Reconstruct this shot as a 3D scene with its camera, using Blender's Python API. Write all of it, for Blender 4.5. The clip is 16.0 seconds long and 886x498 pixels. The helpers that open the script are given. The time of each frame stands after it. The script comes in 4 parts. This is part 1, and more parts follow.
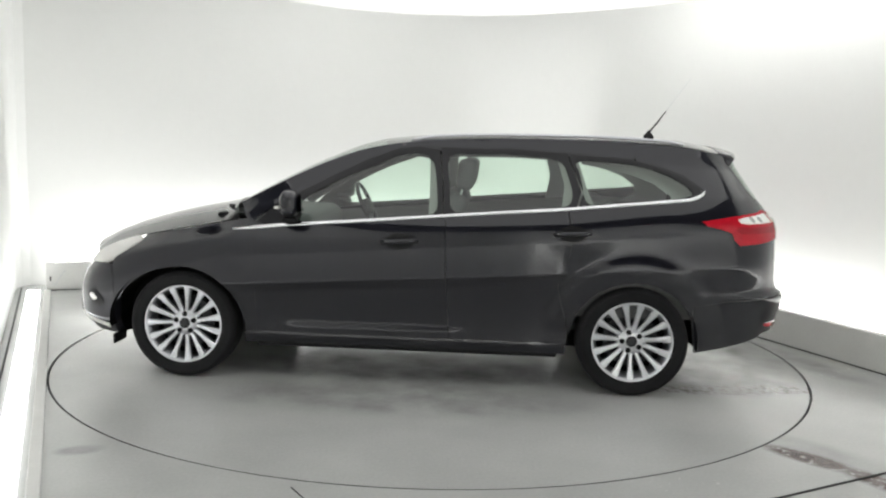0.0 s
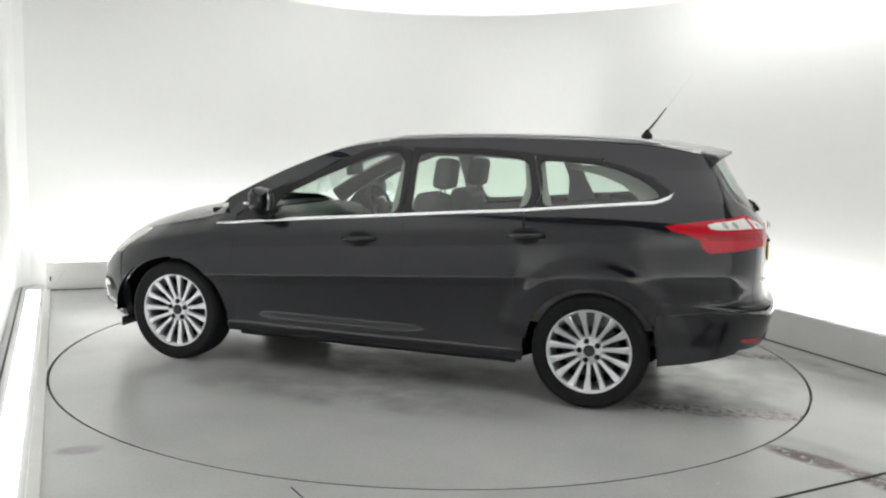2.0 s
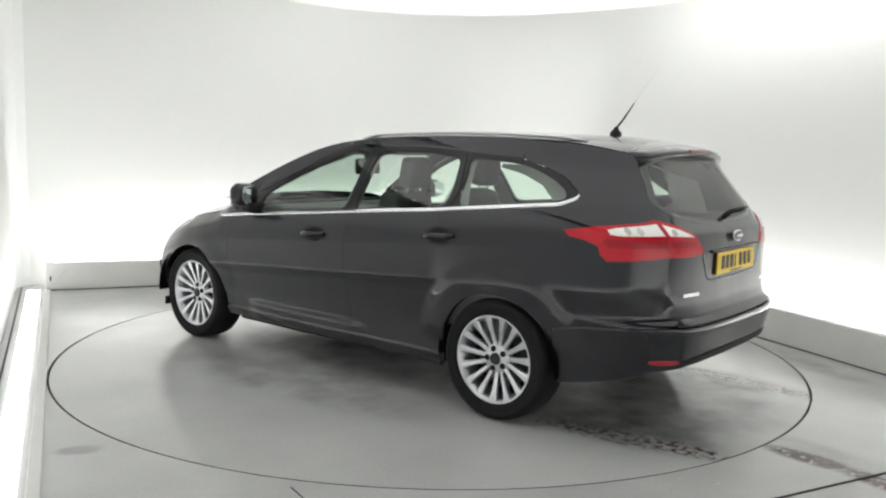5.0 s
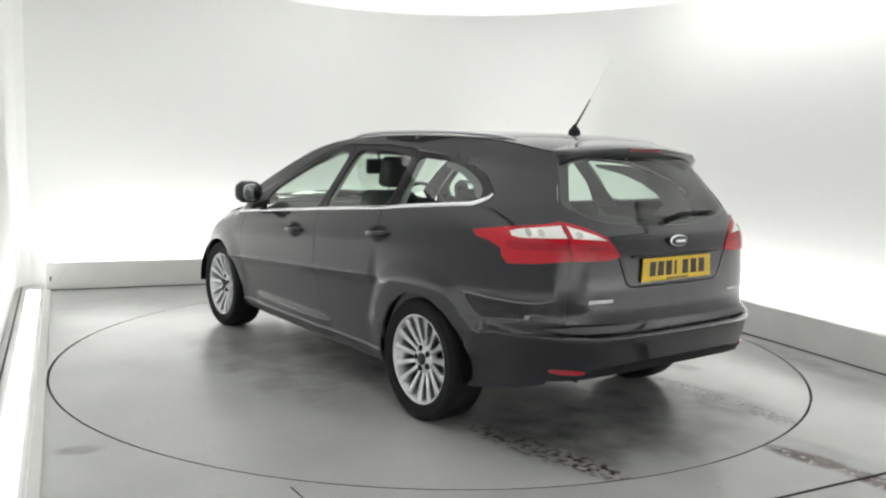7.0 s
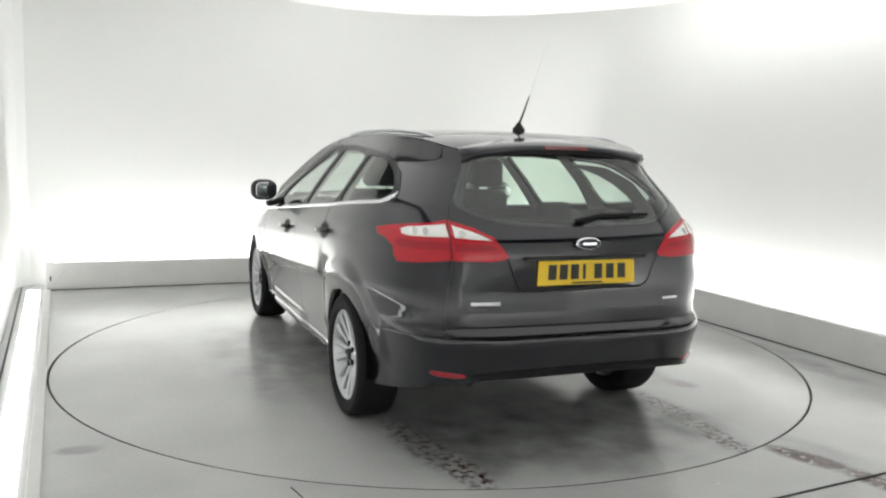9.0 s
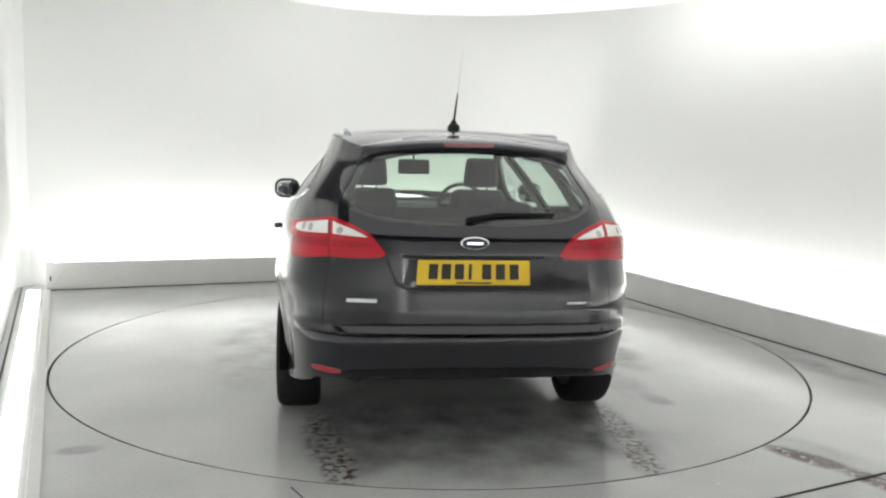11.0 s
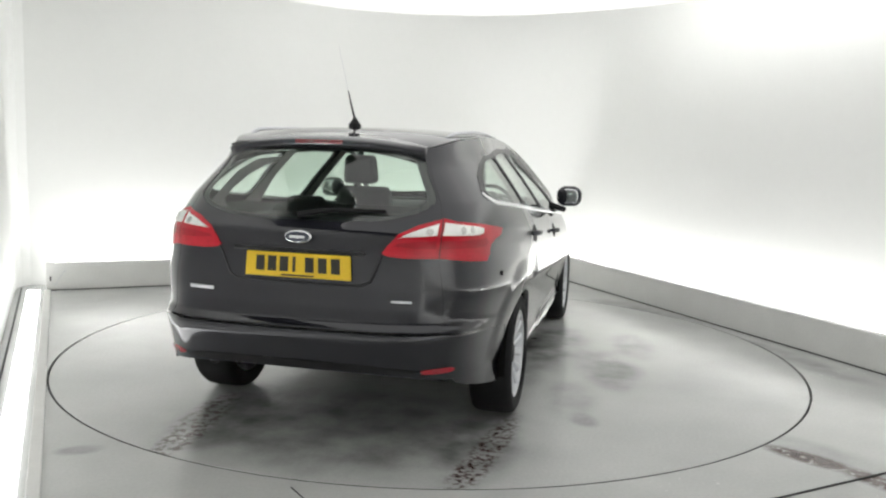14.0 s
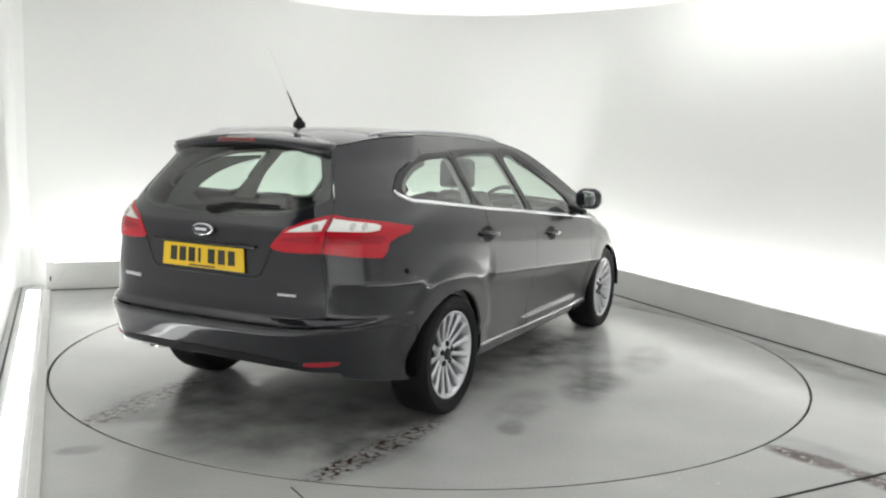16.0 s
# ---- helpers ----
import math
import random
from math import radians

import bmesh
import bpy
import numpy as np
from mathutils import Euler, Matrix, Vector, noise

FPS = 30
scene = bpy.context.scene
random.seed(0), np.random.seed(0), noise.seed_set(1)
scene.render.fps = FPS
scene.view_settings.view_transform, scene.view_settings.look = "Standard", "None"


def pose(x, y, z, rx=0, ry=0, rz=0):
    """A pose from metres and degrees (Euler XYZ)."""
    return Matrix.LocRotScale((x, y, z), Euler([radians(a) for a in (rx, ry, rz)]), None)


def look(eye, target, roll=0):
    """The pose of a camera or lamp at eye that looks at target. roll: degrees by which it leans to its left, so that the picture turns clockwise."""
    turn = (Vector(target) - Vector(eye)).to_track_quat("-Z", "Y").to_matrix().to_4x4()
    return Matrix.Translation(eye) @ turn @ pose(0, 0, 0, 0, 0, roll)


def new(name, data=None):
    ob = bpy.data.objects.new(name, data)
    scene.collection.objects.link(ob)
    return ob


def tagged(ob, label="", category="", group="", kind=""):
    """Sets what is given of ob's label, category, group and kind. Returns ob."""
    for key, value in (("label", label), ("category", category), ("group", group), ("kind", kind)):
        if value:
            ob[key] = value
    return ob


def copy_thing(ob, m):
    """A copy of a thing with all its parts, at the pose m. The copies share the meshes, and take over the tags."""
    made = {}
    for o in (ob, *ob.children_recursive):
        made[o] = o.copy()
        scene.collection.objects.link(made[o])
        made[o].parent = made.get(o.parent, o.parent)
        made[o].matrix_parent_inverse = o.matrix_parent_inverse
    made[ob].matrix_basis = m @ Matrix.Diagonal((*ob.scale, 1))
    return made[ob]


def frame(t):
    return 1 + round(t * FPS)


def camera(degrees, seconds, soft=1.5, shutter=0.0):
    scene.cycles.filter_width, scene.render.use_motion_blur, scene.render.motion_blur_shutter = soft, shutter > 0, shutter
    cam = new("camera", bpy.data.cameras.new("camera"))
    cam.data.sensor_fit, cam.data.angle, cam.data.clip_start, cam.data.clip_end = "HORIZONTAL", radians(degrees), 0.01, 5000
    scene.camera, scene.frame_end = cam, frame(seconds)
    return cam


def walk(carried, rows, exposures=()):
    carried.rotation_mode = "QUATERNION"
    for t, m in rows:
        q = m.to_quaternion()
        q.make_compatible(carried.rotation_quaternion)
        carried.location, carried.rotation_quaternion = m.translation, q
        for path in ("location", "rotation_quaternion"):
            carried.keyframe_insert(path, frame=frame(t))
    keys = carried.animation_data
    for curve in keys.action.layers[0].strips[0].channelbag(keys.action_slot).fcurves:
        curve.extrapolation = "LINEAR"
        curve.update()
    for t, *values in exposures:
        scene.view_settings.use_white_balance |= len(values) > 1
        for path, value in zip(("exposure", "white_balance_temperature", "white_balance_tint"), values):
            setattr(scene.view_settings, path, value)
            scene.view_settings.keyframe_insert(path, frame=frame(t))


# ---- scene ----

from mathutils.geometry import delaunay_2d_cdt

# ------------------------------------------------------------ camera
cam = camera(55.30, 16.0, soft=2.2)
STAND = look((0, -5.8312, 1.4281), (0.0592, 0.1229, 0.6896), 1.585)
walk(cam, [(0, STAND), (16, STAND)])
scene.view_settings.exposure = 0.29

# ------------------------------------------------------------ light
world = bpy.data.worlds.new("world")
world.use_nodes = True
world.node_tree.nodes["Background"].inputs["Color"].default_value = (0.02, 0.02, 0.02, 1)
scene.world = world


def strip_lamp(a, d, long_a, long_d, watts, slant=0.0):
    """A long lamp in the channel behind a kerb, shining up the wall; a and d are metres across and into the booth."""
    data = bpy.data.lights.new("strip_lamp", "AREA")
    data.shape, data.size, data.size_y, data.energy, data.color = "RECTANGLE", long_a, long_d, watts, (1.0, 1.0, 0.98)
    data.spread = radians(125)
    ob = new("strip_lamp", data)
    ob.matrix_basis = pose(0.9198 * a - 0.3923 * d, 0.3923 * a + 0.9198 * d, 0.056, 180, 0, 23.1 + slant)


strip_lamp(0.0, 3.225, 4.8, 0.07, 42)
strip_lamp(2.75, -2.5, 0.07, 10.8, 66)
# lamp added on the unseen south side to brighten the car's tail and the floor
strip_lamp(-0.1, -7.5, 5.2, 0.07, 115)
strip_lamp(-2.645 + 0.0135 * 5.2, -2.15, 0.08, 10.3, 28, 0.8)


# ------------------------------------------------------------ materials
def material(name, base=(0.5, 0.5, 0.5), rough=0.5, metal=0.0, coat=0.0, coat_rough=0.05, grain=0.0, scale=8.0, bump=0.0,
             bump_scale=200.0, spec=0.5, rough_var=0.0):
    """A principled material with two scales of variation in colour and roughness, and a fine relief."""
    m = bpy.data.materials.new(name)
    m.use_nodes = True
    nt = m.node_tree
    b = nt.nodes["Principled BSDF"]
    b.inputs["Base Color"].default_value = (*base, 1)
    b.inputs["Roughness"].default_value = rough
    b.inputs["Metallic"].default_value = metal
    b.inputs["Coat Weight"].default_value = coat
    b.inputs["Coat Roughness"].default_value = coat_rough
    b.inputs["Specular IOR Level"].default_value = spec
    tc = nt.nodes.new("ShaderNodeTexCoord")
    if grain or rough_var:
        big, fine, mix = nt.nodes.new("ShaderNodeTexNoise"), nt.nodes.new("ShaderNodeTexNoise"), nt.nodes.new("ShaderNodeMath")
        big.inputs["Scale"].default_value, fine.inputs["Scale"].default_value = scale, scale * 14
        big.inputs["Detail"].default_value = fine.inputs["Detail"].default_value = 4
        mix.operation = "ADD"
        for n in (big, fine):
            nt.links.new(tc.outputs["Object"], n.inputs["Vector"])
        nt.links.new(big.outputs["Fac"], mix.inputs[0])
        nt.links.new(fine.outputs["Fac"], mix.inputs[1])
    if grain:
        ramp = nt.nodes.new("ShaderNodeMapRange")
        ramp.inputs["From Min"].default_value, ramp.inputs["From Max"].default_value = 0.6, 1.4
        ramp.inputs["To Min"].default_value, ramp.inputs["To Max"].default_value = 1 - grain, 1 + grain
        mul = nt.nodes.new("ShaderNodeVectorMath")
        mul.operation = "SCALE"
        mul.inputs[0].default_value = base
        nt.links.new(mix.outputs[0], ramp.inputs["Value"])
        nt.links.new(ramp.outputs[0], mul.inputs["Scale"])
        nt.links.new(mul.outputs[0], b.inputs["Base Color"])
    if rough_var:
        rr = nt.nodes.new("ShaderNodeMapRange")
        rr.inputs["From Min"].default_value, rr.inputs["From Max"].default_value = 0.6, 1.4
        rr.inputs["To Min"].default_value, rr.inputs["To Max"].default_value = rough - rough_var, rough + rough_var
        nt.links.new(mix.outputs[0], rr.inputs["Value"])
        nt.links.new(rr.outputs[0], b.inputs["Roughness"])
    if bump:
        n, bp = nt.nodes.new("ShaderNodeTexNoise"), nt.nodes.new("ShaderNodeBump")
        n.inputs["Scale"].default_value = bump_scale
        bp.inputs["Strength"].default_value, bp.inputs["Distance"].default_value = bump, 0.002
        nt.links.new(tc.outputs["Object"], n.inputs["Vector"])
        nt.links.new(n.outputs["Fac"], bp.inputs["Height"])
        nt.links.new(bp.outputs["Normal"], b.inputs["Normal"])
    return m


def glow(name, colour, strength):
    m = bpy.data.materials.new(name)
    m.use_nodes = True
    nt = m.node_tree
    nt.nodes.clear()
    e, o = nt.nodes.new("ShaderNodeEmission"), nt.nodes.new("ShaderNodeOutputMaterial")
    e.inputs["Color"].default_value, e.inputs["Strength"].default_value = (*colour, 1), strength
    nt.links.new(e.outputs[0], o.inputs["Surface"])
    return m


def glass(name, tint, rough=0.0):
    """A thin pane: tinted see-through with a Fresnel gloss."""
    m = bpy.data.materials.new(name)
    m.use_nodes = True
    nt = m.node_tree
    nt.nodes.clear()
    t, g, w, x, o, p, f = (nt.nodes.new("ShaderNode" + k) for k in ("BsdfTransparent", "BsdfGlossy", "LayerWeight", "MixShader", "OutputMaterial", "Math", "MapRange"))
    t.inputs["Color"].default_value = (*tint, 1)
    g.inputs["Roughness"].default_value = 0.02 + rough
    w.inputs["Blend"].default_value = 0.5
    p.operation = "POWER"
    p.inputs[1].default_value = 4.0
    f.inputs["To Min"].default_value, f.inputs["To Max"].default_value = 0.085, 0.95
    nt.links.new(w.outputs["Facing"], p.inputs[0])
    nt.links.new(p.outputs[0], f.inputs["Value"])
    nt.links.new(f.outputs[0], x.inputs[0])
    nt.links.new(t.outputs[0], x.inputs[1])
    nt.links.new(g.outputs[0], x.inputs[2])
    nt.links.new(x.outputs[0], o.inputs["Surface"])
    return m


def floor_material(name, base, spots, wet, damp_and_shade=(), coarse=(0.46, 0.60)):
    """Grey sealed floor with wet sheen, faint blotches and the given dirt spots: (x, y, half length, half width, turn, strength)."""
    m = material(name, base, 0.3, coat=0.0)
    nt = m.node_tree
    b = nt.nodes["Principled BSDF"]
    N, L = nt.nodes.new, nt.links.new
    tc = N("ShaderNodeTexCoord")

    def noise_at(scale, detail, lo, hi, out_lo, out_hi, vector=None):
        n, r = N("ShaderNodeTexNoise"), N("ShaderNodeMapRange")
        n.inputs["Scale"].default_value, n.inputs["Detail"].default_value = scale, detail
        L(vector or tc.outputs["Object"], n.inputs["Vector"])
        for k, v in zip(("From Min", "From Max", "To Min", "To Max"), (lo, hi, out_lo, out_hi)):
            r.inputs[k].default_value = v
        L(n.outputs["Fac"], r.inputs["Value"])
        return r.outputs[0]

    def maths(op, a, c):
        n = N("ShaderNodeMath")
        n.operation = op
        for i, v in enumerate((a, c)):
            if isinstance(v, (int, float)):
                n.inputs[i].default_value = v
            else:
                L(v, n.inputs[i])
        return n.outputs[0]

    tone = maths("MULTIPLY", noise_at(1.3, 3, 0.3, 0.7, 0.9, 1.08), noise_at(60, 3, 0.3, 0.7, 0.96, 1.04))
    dirt = 0.0
    grit = noise_at(26, 5, *coarse, 0.0, 1.0)

    def spot(x, y, a, c, turn, power):
        mp, ln, r = N("ShaderNodeMapping"), N("ShaderNodeVectorMath"), N("ShaderNodeMapRange")
        mp.vector_type = "TEXTURE"
        mp.inputs["Location"].default_value = (x, y, 0)
        mp.inputs["Rotation"].default_value = (0, 0, radians(turn))
        mp.inputs["Scale"].default_value = (a, c, 1)
        L(tc.outputs["Object"], mp.inputs["Vector"])
        ln.operation = "LENGTH"
        L(mp.outputs[0], ln.inputs[0])
        r.interpolation_type = "SMOOTHSTEP"
        for k, v in zip(("From Min", "From Max", "To Min", "To Max"), (1.0, 0.4, 0.0, power)):
            r.inputs[k].default_value = v
        L(ln.outputs["Value"], r.inputs["Value"])
        return r.outputs[0]

    for one in spots:
        dirt = maths("MAXIMUM", dirt, maths("MULTIPLY", spot(*one), grit))
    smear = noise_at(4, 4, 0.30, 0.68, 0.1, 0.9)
    # patches of damp, and of shade painted round the car, darken the tone
    for one in damp_and_shade:
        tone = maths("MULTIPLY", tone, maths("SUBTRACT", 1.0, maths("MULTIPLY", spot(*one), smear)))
    col, mix = N("ShaderNodeVectorMath"), N("ShaderNodeMix")
    col.operation = "SCALE"
    col.inputs[0].default_value = base
    L(tone, col.inputs["Scale"])
    mix.data_type = "RGBA"
    L(dirt, mix.inputs["Factor"])
    L(col.outputs[0], mix.inputs["A"])
    mix.inputs["B"].default_value = (0.065, 0.030, 0.025, 1)
    L(mix.outputs["Result"], b.inputs["Base Color"])
    L(maths("MULTIPLY", noise_at(1.1, 3, 0.35, 0.65, *wet), noise_at(45, 2, 0.3, 0.7, 0.9, 1.1)), b.inputs["Roughness"])
    bp = N("ShaderNodeBump")
    bp.inputs["Strength"].default_value, bp.inputs["Distance"].default_value = 0.03, 0.002
    L(noise_at(35, 4, 0.0, 1.0, 0.0, 1.0), bp.inputs["Height"])
    return m


PAINT = material("dark_grey_metallic_paint", (0.0100, 0.0104, 0.0155), 0.32, 0.5, 1.0, 0.03, grain=0.05, scale=12, spec=0.15)
PAINT.node_tree.nodes["Principled BSDF"].inputs["Coat IOR"].default_value = 1.54
BLACK_GLOSS = material("black_satin_trim", (0.012, 0.012, 0.014), 0.3, 0, 0.12, grain=0.1, scale=20, spec=0.25)
BLACK_PLASTIC = material("black_grained_plastic", (0.009, 0.009, 0.010), 0.55, spec=0.2, grain=0.15, scale=25, bump=0.3, bump_scale=500)
RUBBER = material("tyre_rubber", (0.008, 0.008, 0.009), 0.72, spec=0.25, grain=0.25, scale=18, bump=0.4, bump_scale=300)
ALLOY = material("silver_alloy", (0.62, 0.63, 0.66), 0.3, 0.85, 0.3, grain=0.06, scale=20)
DARK_METAL = material("dark_brake_metal", (0.05, 0.05, 0.053), 0.5, 0.8, grain=0.3, scale=12)
CHROME = material("chrome", (0.85, 0.86, 0.88), 0.08, 1.0, grain=0.03, scale=20)
RED_LENS = material("red_lens", (0.50, 0.008, 0.022), 0.2, 0, 0.35, grain=0.12, scale=40, spec=0.3)
REFLECTOR = material("reflector_red", (0.36, 0.008, 0.02), 0.2, 0, 0.8, grain=0.1, scale=60)
DARK_RED = material("dark_red_lens", (0.16, 0.006, 0.012), 0.15, 0, 1.0, grain=0.1, scale=40)
DEEP_RED = material("deep_red_lens", (0.36, 0.006, 0.018), 0.2, 0, 0.35, grain=0.2, scale=60, spec=0.3)
CLEAR_LENS = material("clear_lens", (0.84, 0.83, 0.80), 0.3, 0.1, 0.4, grain=0.06, scale=45)
LAMP_GREY = material("lamp_reflector_grey", (0.60, 0.585, 0.56), 0.25, 0.3, 0.8, grain=0.1, scale=40)
YELLOW = material("yellow_plate", (0.78, 0.52, 0.015), 0.4, grain=0.04, scale=15)
PLATE_BLACK = material("plate_black", (0.02, 0.018, 0.012), 0.5, grain=0.1)
MIRROR = material("mirror_silver", (0.8, 0.82, 0.84), 0.04, 1.0, grain=0.02, scale=20)
FABRIC = material("grey_seat_fabric", (0.115, 0.117, 0.12), 0.9, grain=0.2, scale=25, bump=0.5, bump_scale=600)
LINING = material("dark_cabin_lining", (0.12, 0.122, 0.122), 0.85, grain=0.2, scale=15, bump=0.3, bump_scale=500)
HEADLINER = material("grey_headliner", (0.30, 0.30, 0.29), 0.9, grain=0.08, scale=15)
UNDER = material("underbody_black", (0.005, 0.005, 0.005), 0.85, spec=0.1, grain=0.3, scale=9)
GLASS = glass("tinted_window_glass", (0.83, 0.93, 0.86))
WALL = material("white_wall_paint", (0.795, 0.80, 0.785), 0.75, grain=0.012, scale=1.2, bump=0.05, bump_scale=120)
CEILING = material("white_ceiling_paint", (0.80, 0.80, 0.78), 0.8, grain=0.015, scale=1.5)
KERB = material("white_kerb_paint", (0.72, 0.72, 0.70), 0.5, grain=0.05, scale=5, bump=0.1, bump_scale=90)
SEAL = material("dark_joint_seal", (0.025, 0.025, 0.025), 0.7, grain=0.2, scale=20)
LIGHT_PANEL = glow("ceiling_light_diffuser", (1.0, 1.0, 0.975), 0.92)
LIGHT_RIM = glow("light_box_side", (1.0, 1.0, 0.975), 5.2)
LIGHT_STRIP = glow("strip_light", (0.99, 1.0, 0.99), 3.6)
FLOOR = floor_material("grey_sealed_floor", (0.53, 0.538, 0.527), [(1.80, -2.0, 0.30, 0.10, -48, 0.95), (1.99, -2.26, 0.26, 0.10, -62, 0.9)],
                       (0.19, 0.25), [(1.82, 1.52, 0.9, 0.28, -67, 0.42), (2.42, 0.15, 1.1, 0.22, -67, 0.4), (-1.595, -2.11, 0.14, 0.08, 20, 0.45), (1.85, -1.9, 0.5, 0.2, -45, 0.3)], (0.30, 0.46))
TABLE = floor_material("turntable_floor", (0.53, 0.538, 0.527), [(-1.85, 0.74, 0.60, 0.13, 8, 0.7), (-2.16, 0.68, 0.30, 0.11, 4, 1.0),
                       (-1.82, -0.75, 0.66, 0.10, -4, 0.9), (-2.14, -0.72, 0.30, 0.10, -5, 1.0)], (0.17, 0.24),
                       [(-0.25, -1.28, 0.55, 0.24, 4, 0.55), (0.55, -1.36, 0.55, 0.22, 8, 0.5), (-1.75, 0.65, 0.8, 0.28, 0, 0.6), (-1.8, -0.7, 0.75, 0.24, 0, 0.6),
                        # the first four patches paint shade under and around the car; others are damp
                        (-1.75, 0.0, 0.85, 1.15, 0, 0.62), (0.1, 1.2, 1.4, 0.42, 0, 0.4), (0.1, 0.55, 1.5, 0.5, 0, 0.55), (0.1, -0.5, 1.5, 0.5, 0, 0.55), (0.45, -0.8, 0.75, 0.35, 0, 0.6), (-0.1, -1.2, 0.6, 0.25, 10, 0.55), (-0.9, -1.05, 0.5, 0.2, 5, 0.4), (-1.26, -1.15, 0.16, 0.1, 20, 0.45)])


# ------------------------------------------------------------ mesh helpers
def mesh_of(name, verts, faces, mat, normals=None, smooth=True):
    me = bpy.data.meshes.new(name)
    me.from_pydata([tuple(v) for v in verts], [], faces)
    me.materials.append(mat)
    if smooth:
        me.shade_smooth()
    if normals is not None:
        me.normals_split_custom_set_from_vertices([tuple(n) for n in normals])
    me.update()
    return me


def place(name, me, parent=None, label="", m=None):
    ob = new(name, me)
    if parent is not None:
        ob.parent = parent
    if m is not None:
        ob.matrix_basis = m
    return tagged(ob, label)


def part(name, bm, mat, parent=None, label="", m=None, smooth=False):
    me = bpy.data.meshes.new(name)
    if smooth:
        for f in bm.faces:
            f.smooth = True
    bm.to_mesh(me)
    bm.free()
    me.materials.append(mat)
    return place(name, me, parent, label, m)


def box(sx, sy, sz, at=(0, 0, 0), bevel=0.0, seg=2):
    bm = bmesh.new()
    bmesh.ops.create_cube(bm, size=1)
    bmesh.ops.scale(bm, vec=(sx, sy, sz), verts=bm.verts)
    if bevel:
        bmesh.ops.bevel(bm, geom=bm.edges[:], offset=bevel, segments=seg, affect="EDGES", profile=0.5)
    bmesh.ops.translate(bm, vec=at, verts=bm.verts)
    return bm


def lathe(profile, n=48, axis="y", closed=False):
    """Turn (radius, along) points about an axis."""
    v, f = [], []
    k = len(profile)
    for i in range(n):
        a = 2 * math.pi * i / n
        for r, h in profile:
            c, s = r * math.cos(a), r * math.sin(a)
            v.append((c, h, s) if axis == "y" else (c, s, h))
    for i in range(n):
        for j in range(k if closed else k - 1):
            a, b = i * k + j, i * k + (j + 1) % k
            c, d = ((i + 1) % n) * k + (j + 1) % k, ((i + 1) % n) * k + j
            f.append((a, b, c, d))
    return v, f


def from_lists(v, f):
    bm = bmesh.new()
    vs = [bm.verts.new(p) for p in v]
    for q in f:
        try:
            bm.faces.new([vs[i] for i in q])
        except ValueError:
            pass
    bmesh.ops.remove_doubles(bm, verts=bm.verts, dist=1e-5)
    bmesh.ops.recalc_face_normals(bm, faces=bm.faces)
    return bm


def tube(points, radius, n=8, scale=(1, 1)):
    """A rod along points, with an elliptic section."""
    v, f = [], []
    pts = [Vector(p) for p in points]
    rad = radius if isinstance(radius, (list, tuple)) else [radius] * len(pts)
    for i, p in enumerate(pts):
        d = (pts[min(i + 1, len(pts) - 1)] - pts[max(i - 1, 0)]).normalized()
        side = d.cross(Vector((0, 0, 1)))
        side = side.normalized() if side.length > 1e-3 else Vector((1, 0, 0))
        up = side.cross(d)
        for k in range(n):
            a = 2 * math.pi * k / n
            v.append(p + side * math.cos(a) * rad[i] * scale[0] + up * math.sin(a) * rad[i] * scale[1])
    for i in range(len(pts) - 1):
        for k in range(n):
            f.append((i * n + k, i * n + (k + 1) % n, (i + 1) * n + (k + 1) % n, (i + 1) * n + k))
    f.append(tuple(range(n - 1, -1, -1)))
    f.append(tuple(range((len(pts) - 1) * n, len(pts) * n)))
    return from_lists(v, f)


# ------------------------------------------------------------ the room
ACROSS, DEEP = Vector((0.9198, 0.3923, 0)).normalized(), Vector((-0.3923, 0.9198, 0)).normalized()
RADIUS = 2.4636
WEST = 0.0135                 # the west side leans in by this much a metre towards the south


def room(a, d, z=0.0):
    return ACROSS * a + DEEP * d + Vector((0, 0, z))


def arc(centre, r, a0, a1, n):
    return [(centre[0] + r * math.cos(radians(a0 + (a1 - a0) * i / n)), centre[1] + r * math.sin(radians(a0 + (a1 - a0) * i / n)))
            for i in range(n + 1)]


def wall(name, line, z0, z1, mat, label, thick=0.12):
    """An upright wall along (across, deep) points, thick on its left-hand side."""
    v, f = [], []
    n = len(line)
    for i, p in enumerate(line):
        q0, q1 = Vector(line[max(i - 1, 0)]), Vector(line[min(i + 1, n - 1)])
        d = (q1 - q0).normalized()
        o = Vector(p) + Vector((-d.y, d.x)) * thick
        v += [room(*p, z0), room(*p, z1), room(*o, z1), room(*o, z0)]
    for i in range(n - 1):
        for j in range(4):
            f.append((4 * i + j, 4 * i + (j + 1) % 4, 4 * i + 4 + (j + 1) % 4, 4 * i + 4 + j))
    f += [(0, 1, 2, 3), tuple(4 * n - 4 + j for j in (3, 2, 1, 0))]
    bm = from_lists(v, f)
    for e in bm.edges:
        e.smooth = len(e.link_faces) < 2 or e.calc_face_angle(0) < 0.5
    return tagged(part(name, bm, mat, smooth=True), label, "wall", kind="structure")


def block(name, a0, a1, d0, d1, z0, z1, mat, bevel=0.006):
    bm = box(a1 - a0, d1 - d0, z1 - z0, bevel=bevel)
    c = room((a0 + a1) / 2, (d0 + d1) / 2, (z0 + z1) / 2)
    return part(name, bm, mat, m=Matrix.Translation(c) @ Matrix.Rotation(math.atan2(ACROSS.y, ACROSS.x), 4, "Z"))


